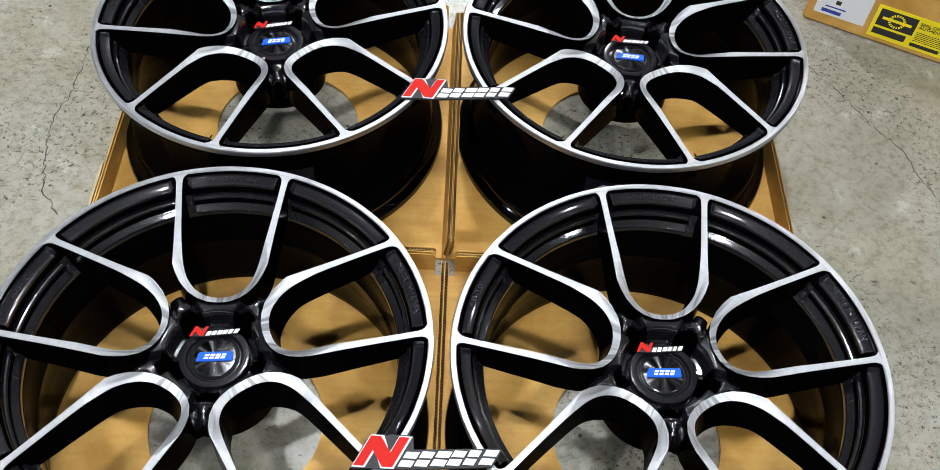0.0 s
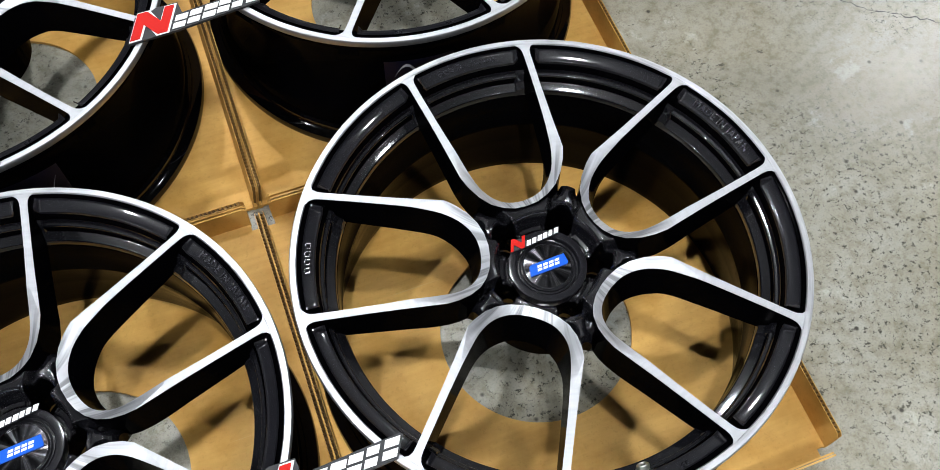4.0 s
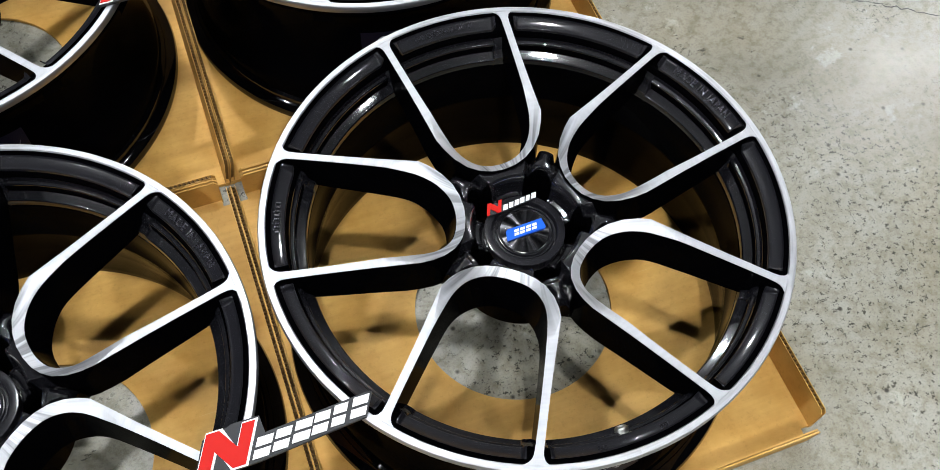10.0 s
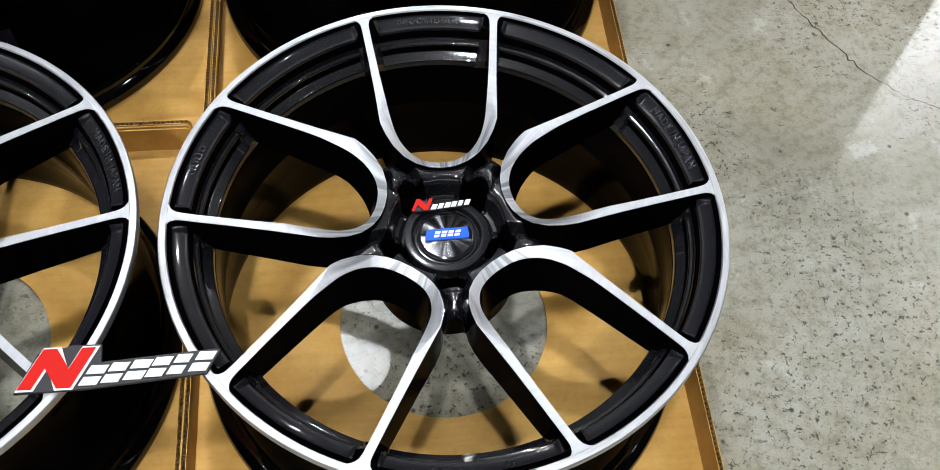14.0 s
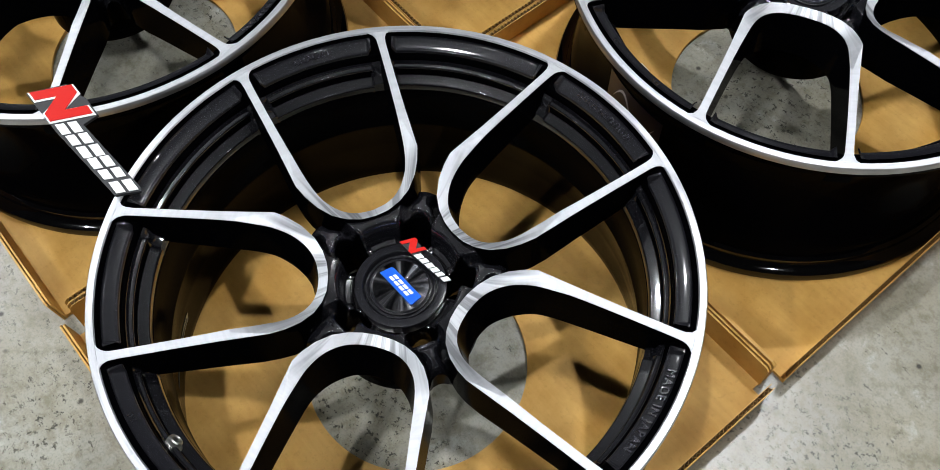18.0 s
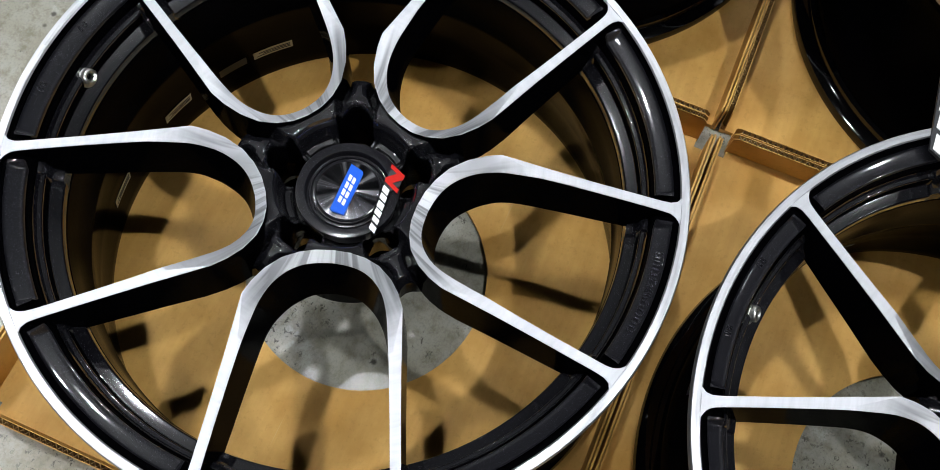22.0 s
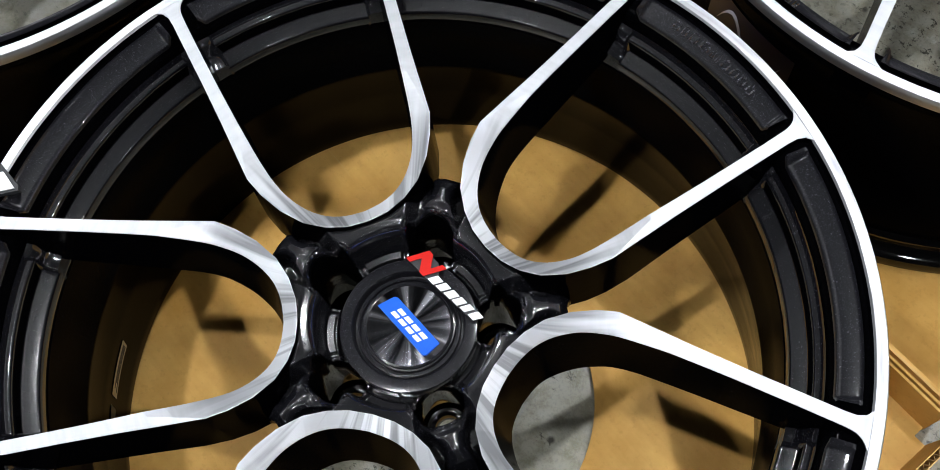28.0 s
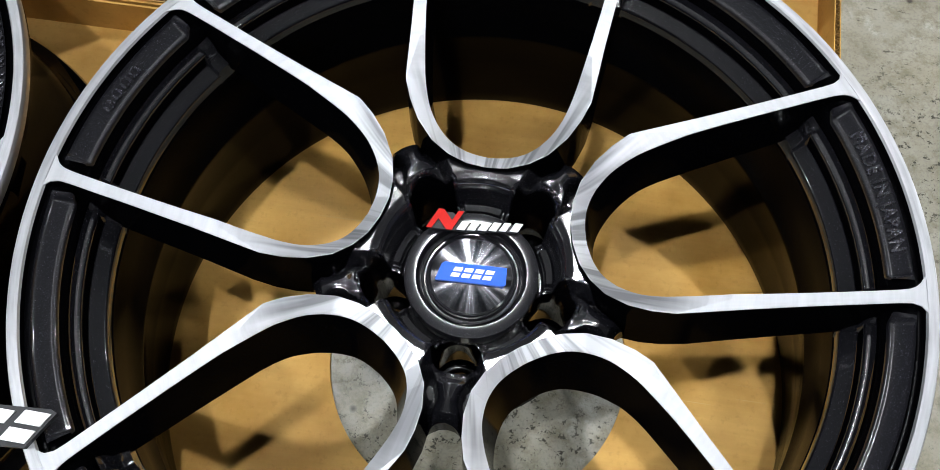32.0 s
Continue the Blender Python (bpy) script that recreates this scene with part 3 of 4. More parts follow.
def build_wheel():
    wheel = new("alloy_wheel")
    wall = [(0.2368, 0.2128), (0.2360, 0.2095), (0.2335, 0.2086), (0.2305, 0.2084), (0.2222, 0.2040), (0.2208, 0.2025), (0.2192, 0.1960), (0.2178, 0.1780), (0.2145, 0.1755), (0.2070, 0.1745), (0.2055, 0.1735), (0.2040, 0.1680)]
    inner = [(0.2040, 0.1680), (0.2035, 0.150), (0.2046, 0.118), (0.2040, 0.116), (0.2043, 0.113), (0.2052, 0.110), (0.2100, 0.077), (0.2110, 0.070), (0.2165, 0.044), (0.2190, 0.018), (0.2215, 0.004), (0.2230, 0.0)]
    flange = [(0.2230, 0.0), (0.2400, 0.0), (0.2420, 0.002), (0.2427, 0.007), (0.2410, 0.0110), (0.2350, 0.013), (0.2310, 0.0165), (0.2300, 0.021), (0.2265, 0.024)]
    outer = [(0.2265, 0.024), (0.2255, 0.045), (0.2200, 0.060), (0.2120, 0.095), (0.2120, 0.150), (0.2210, 0.178), (0.2240, 0.186),
             (0.2240, 0.196), (0.2300, 0.1975), (0.2400, 0.1985), (0.2430, 0.2010), (0.2438, 0.2060)]
    part("rim_wall", lathe(wall, 200), BLACK, wheel, "black painted upper rim wall")
    part("inner_barrel", lathe(inner, 200), GLOSS, wheel, "gloss black painted inner barrel")
    part("rim_flange", lathe(flange, 200), FLANGE, wheel, "gloss black rear rim flange")
    part("outer_barrel", lathe(outer, 200), BLACK, wheel, "black painted outer barrel")
    bead = [(0.2184, 0.1955), (0.2176, 0.1930), (0.2168, 0.1918), (0.2157, 0.1914), (0.2150, 0.19128), (0.2144, 0.19093), (0.2140, 0.1904), (0.21373, 0.18975), (0.2137, 0.1886)]
    step = [(0.2137, 0.1886), (0.2136, 0.1880), (0.2134, 0.1850), (0.2131, 0.1816)]
    ledge = [(0.2131, 0.1816), (0.2128, 0.1809), (0.2123, 0.1806), (0.2115, 0.1803), (0.2070, 0.17719), (0.20614, 0.17697), (0.20543, 0.17647), (0.20493, 0.17576), (0.20471, 0.17492), (0.2045, 0.1730), (0.2044, 0.1700), (0.2060, 0.1690)]
    part("rim_bead", lathe(bead, 200), FLAKE, wheel, "raised black flake bead round the barrel")
    part("bead_step", lathe(step, 200), BLACK, wheel, "black painted step under the bead")
    part("rim_ledge", lathe(ledge, 200), FLAKE, wheel, "black flake inner ledge")
    lip = [(0.2438, 0.2060), (0.2442, 0.2098), (0.2440, 0.2124), (0.2431, 0.2139), (0.2377, 0.2141), (0.2368, 0.2128)]
    part("rim_lip", lathe(lip, 240), LIP, wheel, "polished machined aluminium lip")
    for k in range(5):
        build_spoke(wheel, radians(-72 * k))
    build_hub(wheel)
    build_cap(wheel, radians(2))
    for k in range(10):
        mid = radians(90 - 36 * k)
        half = radians(13.6 if k % 2 == 0 else 17.6)
        profile = [(0.2206, 0.2028), (0.2207, 0.2048), (0.2209, 0.20535), (0.22124, 0.20575), (0.22169, 0.2060), (0.2222, 0.2061), (0.2230, 0.2061), (0.2238, 0.20635), (0.2306, 0.2100), (0.2313, 0.2105), (0.2319, 0.2112), (0.2323, 0.2122)]
        loops = []
        steps = [0.0, 0.0012, 0.0022, 0.0032, 0.0042, 0.0052]
        arc = 2 * half * 0.2277
        along = steps + [steps[-1] + (arc - 2 * steps[-1]) * j / 16 for j in range(1, 16)] + [arc - q for q in steps[::-1]]
        for u in along:
            end = min(u, arc - u)
            rise = 0.0068 * (1 - smoothstep(0.0, 0.0046, end)) ** 1.4
            a = mid - half + u / 0.2277
            loops.append([(r * math.cos(a), r * math.sin(a), min(0.2127, z + rise)) for r, z in profile])
        part("rim_pocket", strip(loops, closed=False), POCKET, wheel, "black flake recessed pocket with rounded ends")
    part("raised_lettering", bent_text("MADE IN JAPAN", 0.0092, 0.2277, radians(18), 0.2088), LETTER, wheel, "raised letters reading MADE IN JAPAN", smooth=False)
    part("raised_lettering", bent_bars([0.005, 0.004, 0.006, 0.007, 0.003, 0.002, 0.006, 0.005, 0.005, 0.005], 0.2277, radians(90), 0.2088, 0.0060), LETTER, wheel, "raised illegible marks", smooth=False)
    part("raised_lettering", bent_bars([0.007, 0.007, 0.007, 0.007], 0.2277, radians(162), 0.2088, 0.0060), LETTER, wheel, "raised illegible marks", smooth=False)
    for deg in (-97, -83):
        part("raised_lettering", bent_bars([0.003, 0.003], 0.2280, radians(deg), 0.2090, 0.0050), LETTER, wheel, "raised illegible marks", smooth=False)
    for k in range(5):
        for sgn in (-1, 1):
            mid = radians(90 - 72 * k) + sgn * math.atan2(0.0585, 0.205)
            foot = []
            for r, z in ((0.2040, 0.1700), (0.2052, 0.1778), (0.2080, 0.1802), (0.2122, 0.1840), (0.2142, 0.1915), (0.2178, 0.1950)):
                row = []
                for u, dz in ((-0.0125, -0.006), (-0.0108, -0.0012), (-0.0085, 0.0012), (0.0, 0.0022), (0.0085, 0.0012), (0.0108, -0.0012), (0.0125, -0.006)):
                    a = mid + u / r
                    row.append((r * math.cos(a), r * math.sin(a), z + dz))
                foot.append(row)
            part("spoke_foot", strip(foot, closed=False), FLAKE, wheel, "rounded black foot of a spoke on the ledge")
    stem = lathe([(0.0022, 0.001), (0.0022, 0.0045), (0.0034, 0.0052), (0.0044, 0.0045), (0.0048, 0.002), (0.0064, 0.0012), (0.0066, -0.004), (0.0001, -0.004), (0.0001, 0.001), (0.0022, 0.001)], 24)
    bmesh.ops.scale(stem, vec=(1.3, 1.3, 1.3), verts=stem.verts)
    bmesh.ops.transform(stem, matrix=pose(0, -0.2160, 0.1862, -58, 0, 0), verts=stem.verts)
    part("valve_stem", stem, ALLOY, wheel, "bare metal valve stem")
    for deg, z, w, material, tint in ((-132.4, 0.050, 0.038, TAN, "printed foil sticker"), (-121.7, 0.050, 0.028, INK, "black printed sticker"), (-105.0, 0.050, 0.032, TAN, "printed foil sticker"), (-81.0, 0.050, 0.031, TAN, "printed foil sticker")):
        bm = bmesh.new()
        rows = []
        for t in (0, 1):
            zz = z - 0.007 + 0.015 * t
            r = lerp_table([(0.03, 0.2178), (0.044, 0.2165), (0.070, 0.2110), (0.11, 0.2050)], zz) - 0.0006
            rows.append([bm.verts.new((r * math.cos(radians(deg) + w * (j / 8 - 0.5) / r), r * math.sin(radians(deg) + w * (j / 8 - 0.5) / r), zz)) for j in range(9)])
        for j in range(8):
            bm.faces.new((rows[0][j], rows[0][j + 1], rows[1][j + 1], rows[1][j]))
        sticker = part("barrel_sticker", bm, material, wheel, tint)
        if material is TAN:
            for k in range(3):
                zz = z - 0.0035 + 0.0030 * k
                r = lerp_table([(0.03, 0.2178), (0.044, 0.2165), (0.070, 0.2110), (0.11, 0.2050)], zz) - 0.0010
                w0, w1 = -0.44 * w, (0.42, 0.25, 0.36)[k] * w
                pts = [(r * math.cos(radians(deg) + (w0 + (w1 - w0) * j / 6) / r), r * math.sin(radians(deg) + (w0 + (w1 - w0) * j / 6) / r)) for j in range(7)]
                part("print_bar", strip([[(x, y, zz) for x, y in pts], [(x, y, zz + 0.0015) for x, y in pts]], closed=False), INK, sticker, "dark printed line")
    def barrel_r(z):
        return lerp_table([(0.045, 0.2255), (0.060, 0.2200), (0.095, 0.2120), (0.15, 0.2120)], z) + 0.0006

    def curved(a0, a1, z0, z1, lift):
        bm = bmesh.new()
        n = 10
        rows = [[bm.verts.new(((barrel_r(z0 + (z1 - z0) * t / 4) + lift) * math.cos(a0 + (a1 - a0) * j / n), (barrel_r(z0 + (z1 - z0) * t / 4) + lift) * math.sin(a0 + (a1 - a0) * j / n), z0 + (z1 - z0) * t / 4)) for j in range(n + 1)] for t in range(5)]
        for lo, hi in zip(rows, rows[1:]):
            for j in range(n):
                bm.faces.new((lo[j], lo[j + 1], hi[j + 1], hi[j]))
        return bm

    decal = part("barrel_decal", curved(radians(-102), radians(-80), 0.066, 0.140, 0.0), NAVY, wheel, "dark blue rim decal with pale marks")
    def stroke(points, wide):
        """A flowing stroke that follows the barrel: degrees round it and heights, with its width in metres."""
        rows = []
        for k, (deg, z) in enumerate(points):
            w = wide * math.sin(math.pi * (k + 0.6) / (len(points) + 0.2))
            r = barrel_r(z) + 0.0005
            rows.append([(r * math.cos(radians(deg)), r * math.sin(radians(deg)), z - w), (r * math.cos(radians(deg)), r * math.sin(radians(deg)), z + w)])
        return strip(rows, closed=False)

    for bend, wide in (((-99, -82, 0.112, 0.020), 0.0032), ((-98, -88, 0.098, -0.016), 0.0026), ((-93, -83, 0.090, 0.012), 0.0030), ((-99, -84, 0.079, -0.004), 0.0018)):
        d0, d1, mid_z, swing = bend
        line = [(d0 + (d1 - d0) * k / 14, mid_z + swing * math.sin(2.2 * math.pi * k / 14)) for k in range(15)]
        part("decal_mark", stroke(line, wide), PALE, decal, "pale silver flowing stroke")
    return wheel


TRAY_FLOOR = 0.006
wheel = tagged(build_wheel(), "black alloy wheel with machined silver double spokes, face up", "wheel", "four alloy wheels")
wheel.location = (0, 0, TRAY_FLOOR)
SPOTS = [(-0.505, -0.006, 2.9), (-0.508, 0.504, 10.3), (0.0, 0.5135, -6.5)]
for wx, wy, wr in SPOTS:
    copy_thing(wheel, pose(wx, wy, TRAY_FLOOR, 0, 0, wr))


# ---------------------------------------------------------------- cardboard trays
def corrugated_wall(length, height, thick):
    """Two liners with a zigzag flute between them, along x, open at the top edge, with the top corners cut."""
    bm = bmesh.new()
    h = thick / 2
    for y0, y1 in ((-h, -h + 0.0007), (h - 0.0007, h), (-h + 0.0007, h - 0.0007)):
        top = height if y1 - y0 < 0.001 else 0.006
        cut = 0.004 if y1 - y0 < 0.001 else 0.0
        out = [(-length / 2, 0), (length / 2, 0), (length / 2, top - cut), (length / 2 - cut, top), (-length / 2 + cut, top), (-length / 2, top - cut)]
        if not cut:
            out = [out[0], out[1], (length / 2, top), (-length / 2, top)]
        a = [bm.verts.new((x, y0, z)) for x, z in out]
        b = [bm.verts.new((x, y1, z)) for x, z in out]
        bm.faces.new(a[::-1])
        bm.faces.new(b)
        for k in range(len(out)):
            j = (k + 1) % len(out)
            bm.faces.new((a[k], a[j], b[j], b[k]))
    bmesh.ops.recalc_face_normals(bm, faces=bm.faces)
    return bm


def flutes(length, height, thick):
    """The wavy paper between the liners, as a thin solid zigzag."""
    bm = bmesh.new()
    h = thick / 2 - 0.0008
    n = int((length - 0.009) / 0.0025)
    rows = []
    for k in range(n + 1):
        x, y = (length - 0.009) * (k / n - 0.5), h * (1 if k % 2 else -1)
        rows.append([bm.verts.new((x + dx, y, z)) for dx, z in ((-0.00025, 0.006), (-0.00025, height), (0.00025, height), (0.00025, 0.006))])
    for a, b in zip(rows, rows[1:]):
        for p in range(3):
            bm.faces.new((a[p], b[p], b[p + 1], a[p + 1]))
    bmesh.ops.recalc_face_normals(bm, faces=bm.faces)
    return bm


def folded_wall(length, height, thick):
    """A flap folded over double: two leaves with a thin gap, and cut top corners."""
    bm = bmesh.new()
    for y0, y1, top in ((-thick / 2, -0.0004, height), (0.0004, thick / 2, height - 0.0022)):
        out = [(-length / 2, 0), (length / 2, 0), (length / 2, top - 0.004), (length / 2 - 0.004, top), (-length / 2 + 0.004, top), (-length / 2, top - 0.004)]
        a = [bm.verts.new((x, y0, z)) for x, z in out]
        b = [bm.verts.new((x, y1, z)) for x, z in out]
        bm.faces.new(a[::-1])
        bm.faces.new(b)
        for k in range(6):
            j = (k + 1) % 6
            bm.faces.new((a[k], a[j], b[j], b[k]))
    bmesh.ops.recalc_face_normals(bm, faces=bm.faces)
    return bm


def build_tray(cx, cy, hx, hy, hole, lean, raw):
    """lean: degrees outward of the flaps on the sides -1, 1 (x) and -2, 2 (y); raw: the sides with open corrugated edges."""
    tray = tagged(new("cardboard_tray"), "shallow brown corrugated cardboard tray with a round hole, under a wheel", "tray", "cardboard trays")
    tray.location = (cx, cy, 0)
    bm = bmesh.new()
    notch, shy = 0.009, 0.013
    ex, ey = hx - 0.005, hy - 0.005
    rim = []
    for k in range(160):
        a = 2 * math.pi * (k + 0.5) / 160
        m = min(ex / max(abs(math.cos(a)), 1e-6), ey / max(abs(math.sin(a)), 1e-6))
        x, y = m * math.cos(a), m * math.sin(a)
        if abs(x) < ex - notch or abs(y) < ey - notch:
            rim.append((x, y))
    for sx in (-1, 1):
        for sy in (-1, 1):
            rim += [(sx * ex, sy * (ey - notch)), (sx * (ex - notch), sy * (ey - notch)), (sx * (ex - notch), sy * ey)]
    rim.sort(key=lambda p: math.atan2(p[1], p[0]))
    seg = len(rim)
    inner, outer = [], []
    for z in (0.0015, TRAY_FLOOR):
        turns = [math.atan2(y, x) for x, y in rim]
        inner.append([bm.verts.new((hole[0] + 0.1083 * math.cos(a), hole[1] + 0.1083 * math.sin(a), z)) for a in turns])
        outer.append([bm.verts.new((x, y, z)) for x, y in rim])
    for k in range(seg):
        j = (k + 1) % seg
        bm.faces.new((inner[1][k], outer[1][k], outer[1][j], inner[1][j]))
        bm.faces.new((inner[0][k], inner[0][j], outer[0][j], outer[0][k]))
        bm.faces.new((inner[0][k], inner[1][k], inner[1][j], inner[0][j]))
        bm.faces.new((outer[0][k], outer[0][j], outer[1][j], outer[1][k]))
    bmesh.ops.remove_doubles(bm, verts=bm.verts, dist=1e-5)
    bmesh.ops.recalc_face_normals(bm, faces=bm.faces)
    part("tray_floor", bm, CARD, tray, smooth=False)
    t = 0.0046
    for side in (-1, 1, -2, 2):
        sgn = 1 if side > 0 else -1
        length = 2 * (hy if abs(side) == 1 else hx) - 2 * shy
        bm = corrugated_wall(length, 0.043, 0.0052) if side in raw else folded_wall(length, 0.042, t)
        w = part("side_flap", bm, CARD, tray, "flap with a raw corrugated edge" if side in raw else "folded cardboard flap", smooth=False)
        if side in raw:
            # flutes coloured dark to stand for the shaded gaps
            part("flute", flutes(length, 0.0430, 0.0052), CARD_EDGE_SHADE, w, "wavy inner paper of the corrugated edge, darkened for the shade between flutes", smooth=False)
        inset = 0.0026 if side in raw else t / 2 + 0.001
        if abs(side) == 1:
            w.matrix_basis = pose(sgn * (hx - inset), 0, 0.0016, 0, 0, 90 * sgn) @ pose(0, 0, 0, lean[side], 0, 0)
        else:
            w.matrix_basis = pose(0, sgn * (hy - t / 2 - 0.001), 0.0016, 0, 0, 180 if sgn > 0 else 0) @ pose(0, 0, 0, lean[side], 0, 0)
    return tray


build_tray(-0.0025, 0.0030, 0.2489, 0.2455, (0.005, 0.0), {-1: 0.4, 1: 3.0, -2: 6.0, 2: 1.0}, (-1, 1))
build_tray(-0.5010, 0.0030, 0.2489, 0.2455, (-0.004, -0.006), {-1: 4.0, 1: 0.4, -2: 6.0, 2: 2.0}, (1,))
build_tray(-0.0025, 0.5060, 0.2489, 0.2555, (0.003, 0.008), {-1: -9.0, 1: 3.0, -2: 1.0, 2: 5.0}, (-1, 1))
build_tray(-0.5010, 0.5060, 0.2489, 0.2555, (-0.006, 0.0), {-1: 4.0, 1: 8.0, -2: 2.0, 2: 5.0}, (1, -2))
torn_tray = bpy.data.objects["cardboard_tray.003"]
rng = random.Random(12)
torn = []
for k in range(17):
    u = k / 16
    y = 0.290 + 0.090 * u - 0.506
    wide = 0.0012 + 0.0065 * math.sin(math.pi * u) ** 0.7 * rng.uniform(0.5, 1.0)
    torn.append([(-0.2515 - 0.0004, y, 0.0445), (-0.2535 - wide * 0.4, y + rng.uniform(-0.001, 0.001), 0.0452), (-0.2535 - wide * 0.8, y, 0.0430 - wide), (-0.2518 - wide * 0.6, y, 0.0415 - wide * 1.6)])
part("torn_liner", strip(torn, closed=False), TORN, torn_tray, "pale torn paper curling off the flap", smooth=False)


# ---------------------------------------------------------------- logo tags
def zigzag(w, h, s, lean):
    """A thick slanted zigzag stroke."""
    sl = lambda x, y: (x + lean * y, y)
    pts = [(0, 0), (s, 0), (s, 0.52 * h), (w - s, 0), (w, 0), (w, h), (w - s, h), (w - s, 0.48 * h), (s, h), (0, h)]
    return [sl(x, y) for x, y in pts]


def build_tag(scale):
    """Cut-out logo tag, 150 mm long at scale 1: a red zigzag and six white slanted blocks on a charcoal plate."""
    tag = new("logo_tag")
    q = lambda pts: [(x * scale, y * scale) for x, y in pts]
    t = 0.003 * min(1.0, scale * 1.6)
    back = [(-0.0755, -0.0205), (-0.022, -0.0190), (0.069, -0.0108), (0.0790, 0.0085), (0.0755, 0.0100), (-0.0125, 0.0030), (-0.014, 0.0185), (-0.037, 0.0185), (-0.042, 0.0165), (-0.056, 0.0165), (-0.062, 0.012)]
    if scale < 0.6:
        back = [(-0.070, -0.017), (-0.030, -0.0165), (0.066, -0.0085), (0.074, 0.0055), (-0.014, -0.003), (-0.034, 0.013), (-0.056, 0.013)]
    part("backing_plate", plates([q(back)], 0, t), BACKING, tag)
    n = [(x - 0.073, y - 0.018) for x, y in zigzag(0.040, 0.0335, 0.0105 if scale > 0.6 else 0.0088, 0.46)]
    rim = [(x - 0.0745, y - 0.0195) for x, y in zigzag(0.043, 0.0365, 0.0135, 0.46)]
    if scale > 0.6:
        part("white_outline", plates([q(rim)], t + 0.0001, t + 0.0006), WHITE, tag, smooth=False)
    part("red_mark", plates([q(n)], t + 0.0007, t + 0.0014), RED, tag, "red zigzag mark", smooth=False)
    for k in range(6):
        x0, y0 = -0.027 + 0.0165 * k, -0.0155 + 0.0015 * k
        sl = lambda x, y: (x0 + x + 0.5 * y, y0 + y)
        wide = (0.0135, 0.013, 0.0142, 0.013, 0.0115, 0.0135)[k]
        edge = 0.0 if scale > 0.6 else 0.0010
        y_lo, y_hi = -0.001 + edge, 0.0155 - edge
        bars = [(edge, y_lo, wide, y_lo + 0.0070), (edge, y_hi - 0.0070, wide, y_hi)]
        part("white_block", plates([q([sl(a, b), sl(c, b), sl(c, d), sl(a, d)]) for a, b, c, d in bars], t + 0.0001, t + 0.0009), WHITE, tag, "white slanted block with a groove", smooth=False)
    return tag


FACE = TRAY_FLOOR + LIP_Z + 0.0002
big = tagged(build_tag(0.98), "red and white cut-out logo tag laid across two wheel rims", "tag", "logo tags")
big.matrix_basis = pose(-0.2645, -0.128, FACE, 0, 0, -1)
copy_thing(big, pose(-0.248, 0.386, FACE, 0, 0, 0.5))
small = tagged(build_tag(0.37), "small red and white logo tag on a wheel's black hub", "tag", "logo tags")
small.matrix_basis = pose(-0.0032, 0.0302, TRAY_FLOOR + 0.1765, 0, 1.5, 2)
for wx, wy, wr in SPOTS:
    copy_thing(small, pose(wx - 0.0032 - 0.0302 * math.sin(radians(wr)), wy + 0.0302, TRAY_FLOOR + 0.1765, 0, 1.5, wr + 2))


# ---------------------------------------------------------------- floor cracks
def build_crack(points, width, seed):
    rng = random.Random(seed)
    fine = []
    for (x0, y0), (x1, y1) in zip(points, points[1:]):
        n = max(3, int(math.hypot(x1 - x0, y1 - y0) / 0.007))
        for k in range(n):
            fine.append((x0 + (x1 - x0) * k / n + rng.uniform(-0.003, 0.003), y0 + (y1 - y0) * k / n + rng.uniform(-0.003, 0.003)))
    fine.append(points[-1])
    bm = bmesh.new()
    rows = []
    for k, (x, y) in enumerate(fine):
        a, b = fine[max(0, k - 1)], fine[min(len(fine) - 1, k + 1)]
        tx, ty = b[0] - a[0], b[1] - a[1]
        n = math.hypot(tx, ty) or 1
        w = width * rng.uniform(0.25, 1.0)
        rows.append((bm.verts.new((x - ty / n * w, y + tx / n * w, 0.0006)), bm.verts.new((x + ty / n * w, y - tx / n * w, 0.0006))))
    for a, b in zip(rows, rows[1:]):
        bm.faces.new((a[0], a[1], b[1], b[0]))
    return tagged(part("floor_crack", bm, RUBBER, smooth=False), "thin dark crack in the concrete floor", "crack", kind="structure")


build_crack([(0.33, 0.76), (0.356, 0.711), (0.398, 0.650), (0.424, 0.604), (0.434, 0.578), (0.477, 0.528), (0.489, 0.479), (0.508, 0.428), (0.543, 0.364), (0.563, 0.324), (0.604, 0.281), (0.640, 0.258), (0.705, 0.214), (0.86, 0.12)], 0.0012, 3)
build_crack([(-0.84, 0.75), (-0.855, 0.649), (-0.856, 0.56), (-0.870, 0.488), (-0.862, 0.427), (-0.846, 0.352), (-0.813, 0.31)], 0.0010, 5)


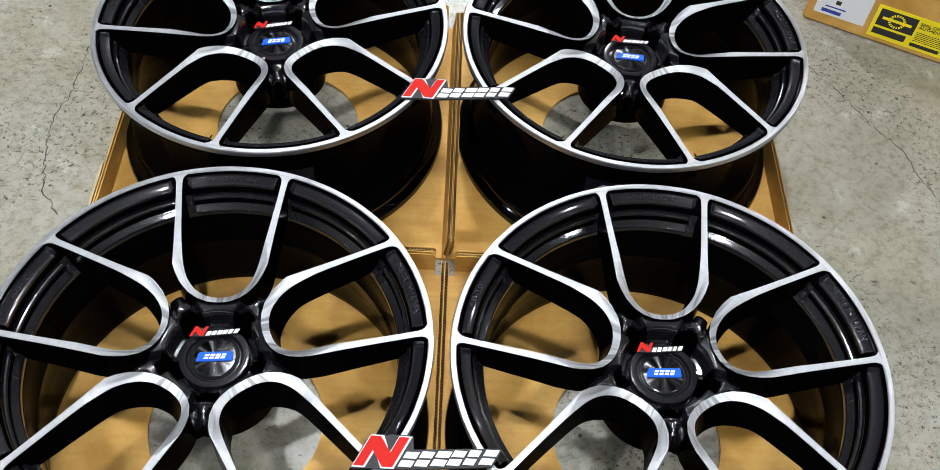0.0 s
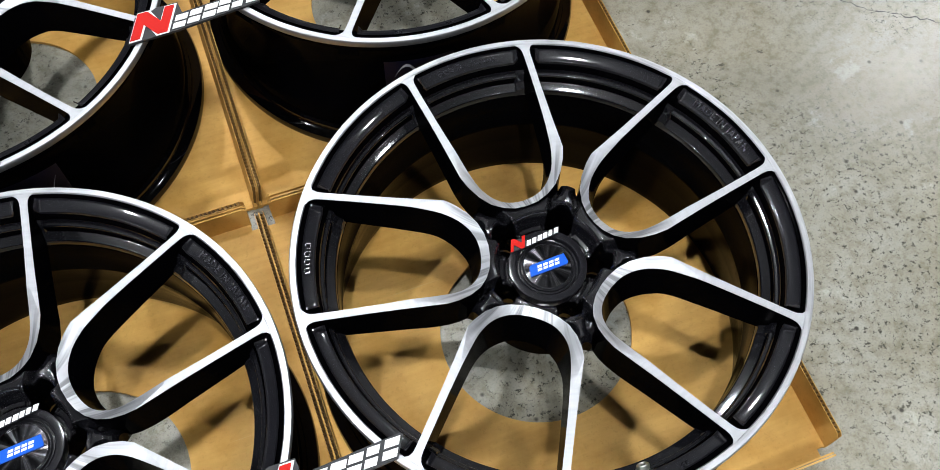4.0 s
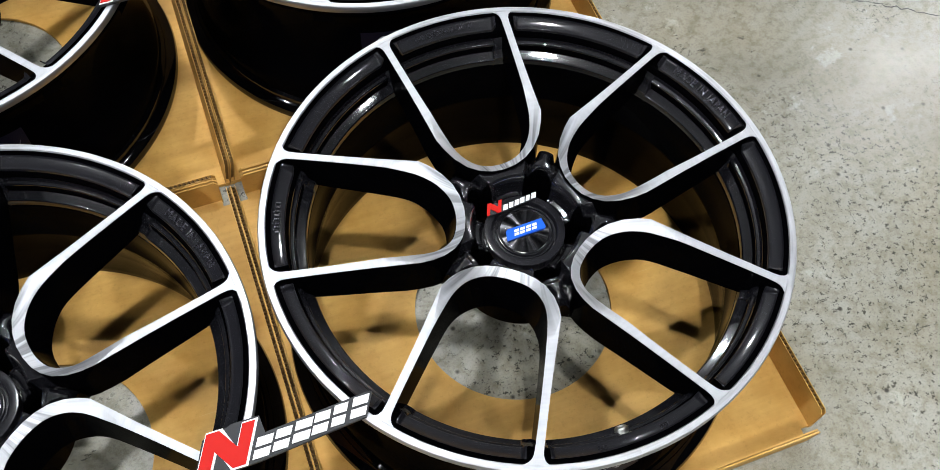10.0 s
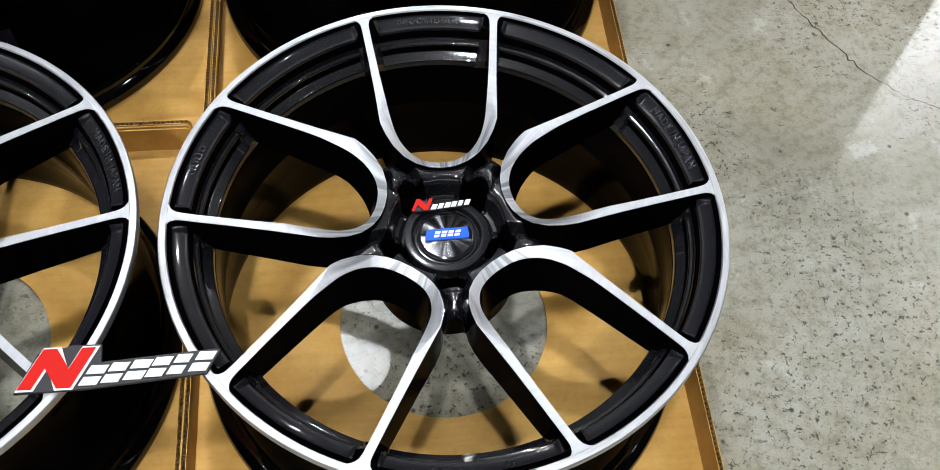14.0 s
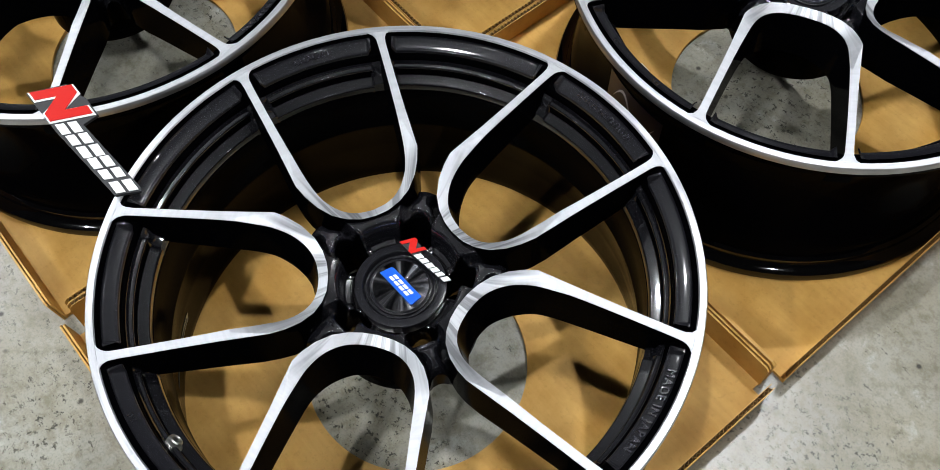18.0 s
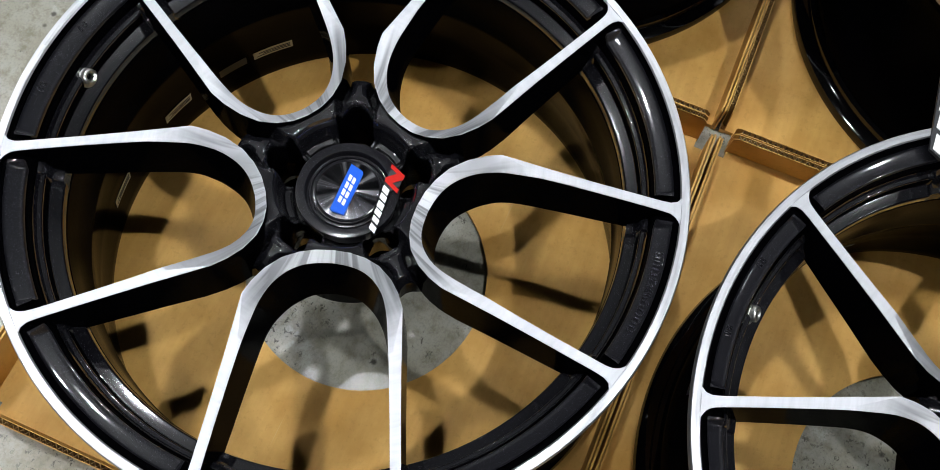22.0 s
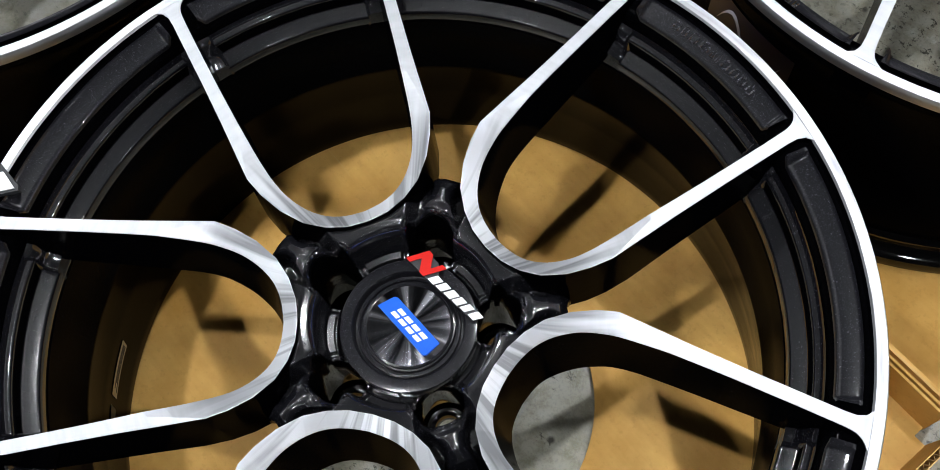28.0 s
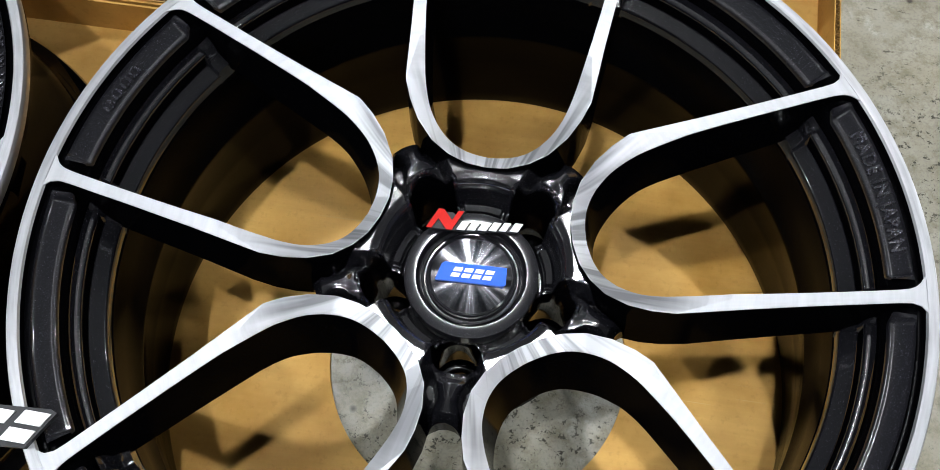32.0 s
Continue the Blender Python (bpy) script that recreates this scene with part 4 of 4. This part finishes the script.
# ---------------------------------------------------------------- shipping carton
def build_carton():
    carton = tagged(new("shipping_carton"), "upright closed brown cardboard wheel carton with white and yellow labels", "box")
    a = math.degrees(math.atan2(0.733 - 0.835, 0.593 - 0.368))
    carton.matrix_basis = pose(0.368, 0.835, 0, 0, 0, a)
    part("body", box(0, 0.53, 0, 0.27, 0, 0.53, 0.004), CARD, carton)
    flat = lambda x0, x1, z0, z1, lift: box(x0, x1, -lift, 0.0004 - lift * 0.2, z0, z1)
    white = part("shipping_label", flat(0.014, 0.103, 0.024, 0.125, 0.0008), PAPER, carton, "white printed shipping label", smooth=False)
    part("print_bar", flat(0.030, 0.066, 0.041, 0.0435, 0.0012), BLUE_INK, white, "blue printed bar", smooth=False)
    part("print_bar", flat(0.026, 0.060, 0.029, 0.036, 0.0012), BLUE_INK, white, "blue printed mark", smooth=False)
    part("print_bar", flat(0.045, 0.054, 0.050, 0.058, 0.0012), INK, white, "black printed mark", smooth=False)
    yellow = part("warranty_label", flat(0.113, 0.330, 0.012, 0.079, 0.0008), YELLOW, carton, "yellow printed warranty label", smooth=False)
    part("emblem_panel", flat(0.119, 0.183, 0.038, 0.073, 0.0012), INK, yellow, "black printed panel", smooth=False)
    ring = bmesh.new()
    for k in range(18):
        a0, a1 = 2 * math.pi * k / 18, 2 * math.pi * (k + 0.6) / 18
        add_plate(ring, [(0.151 + r * math.cos(a), 0.0555 + r * math.sin(a)) for r, a in ((0.010, a0), (0.0145, a0), (0.0145, a1), (0.010, a1))], 0, 0.0003)
    add_plate(ring, [(0.126, 0.053), (0.176, 0.053), (0.176, 0.0585), (0.126, 0.0585)], 0.0004, 0.0007)
    bmesh.ops.transform(ring, matrix=pose(0, -0.0013, 0, 90, 0, 0), verts=ring.verts)
    part("emblem", ring, YELLOW, yellow, "yellow wreath mark", smooth=False)
    part("print_bar", flat(0.119, 0.176, 0.020, 0.033, 0.0012), INK, yellow, "black printed mark", smooth=False)
    part("print_bar", flat(0.186, 0.236, 0.018, 0.025, 0.0012), INK, yellow, "black printed bar", smooth=False)
    for k in range(6):
        part("print_bar", flat(0.188, 0.300, 0.0300 + 0.0036 * k, 0.0310 + 0.0036 * k, 0.0012), INK, yellow, "thin printed line", smooth=False)
    for words, z in (("SEAL OF", 0.0640), ("AUTHENTICITY", 0.0565)):
        part("label_text", flat_text(words, 0.0088, pose(0.187, -0.0014, z, 90, 0, 0)), INK, yellow, "black printed words " + words, smooth=False)
    return carton


build_carton()
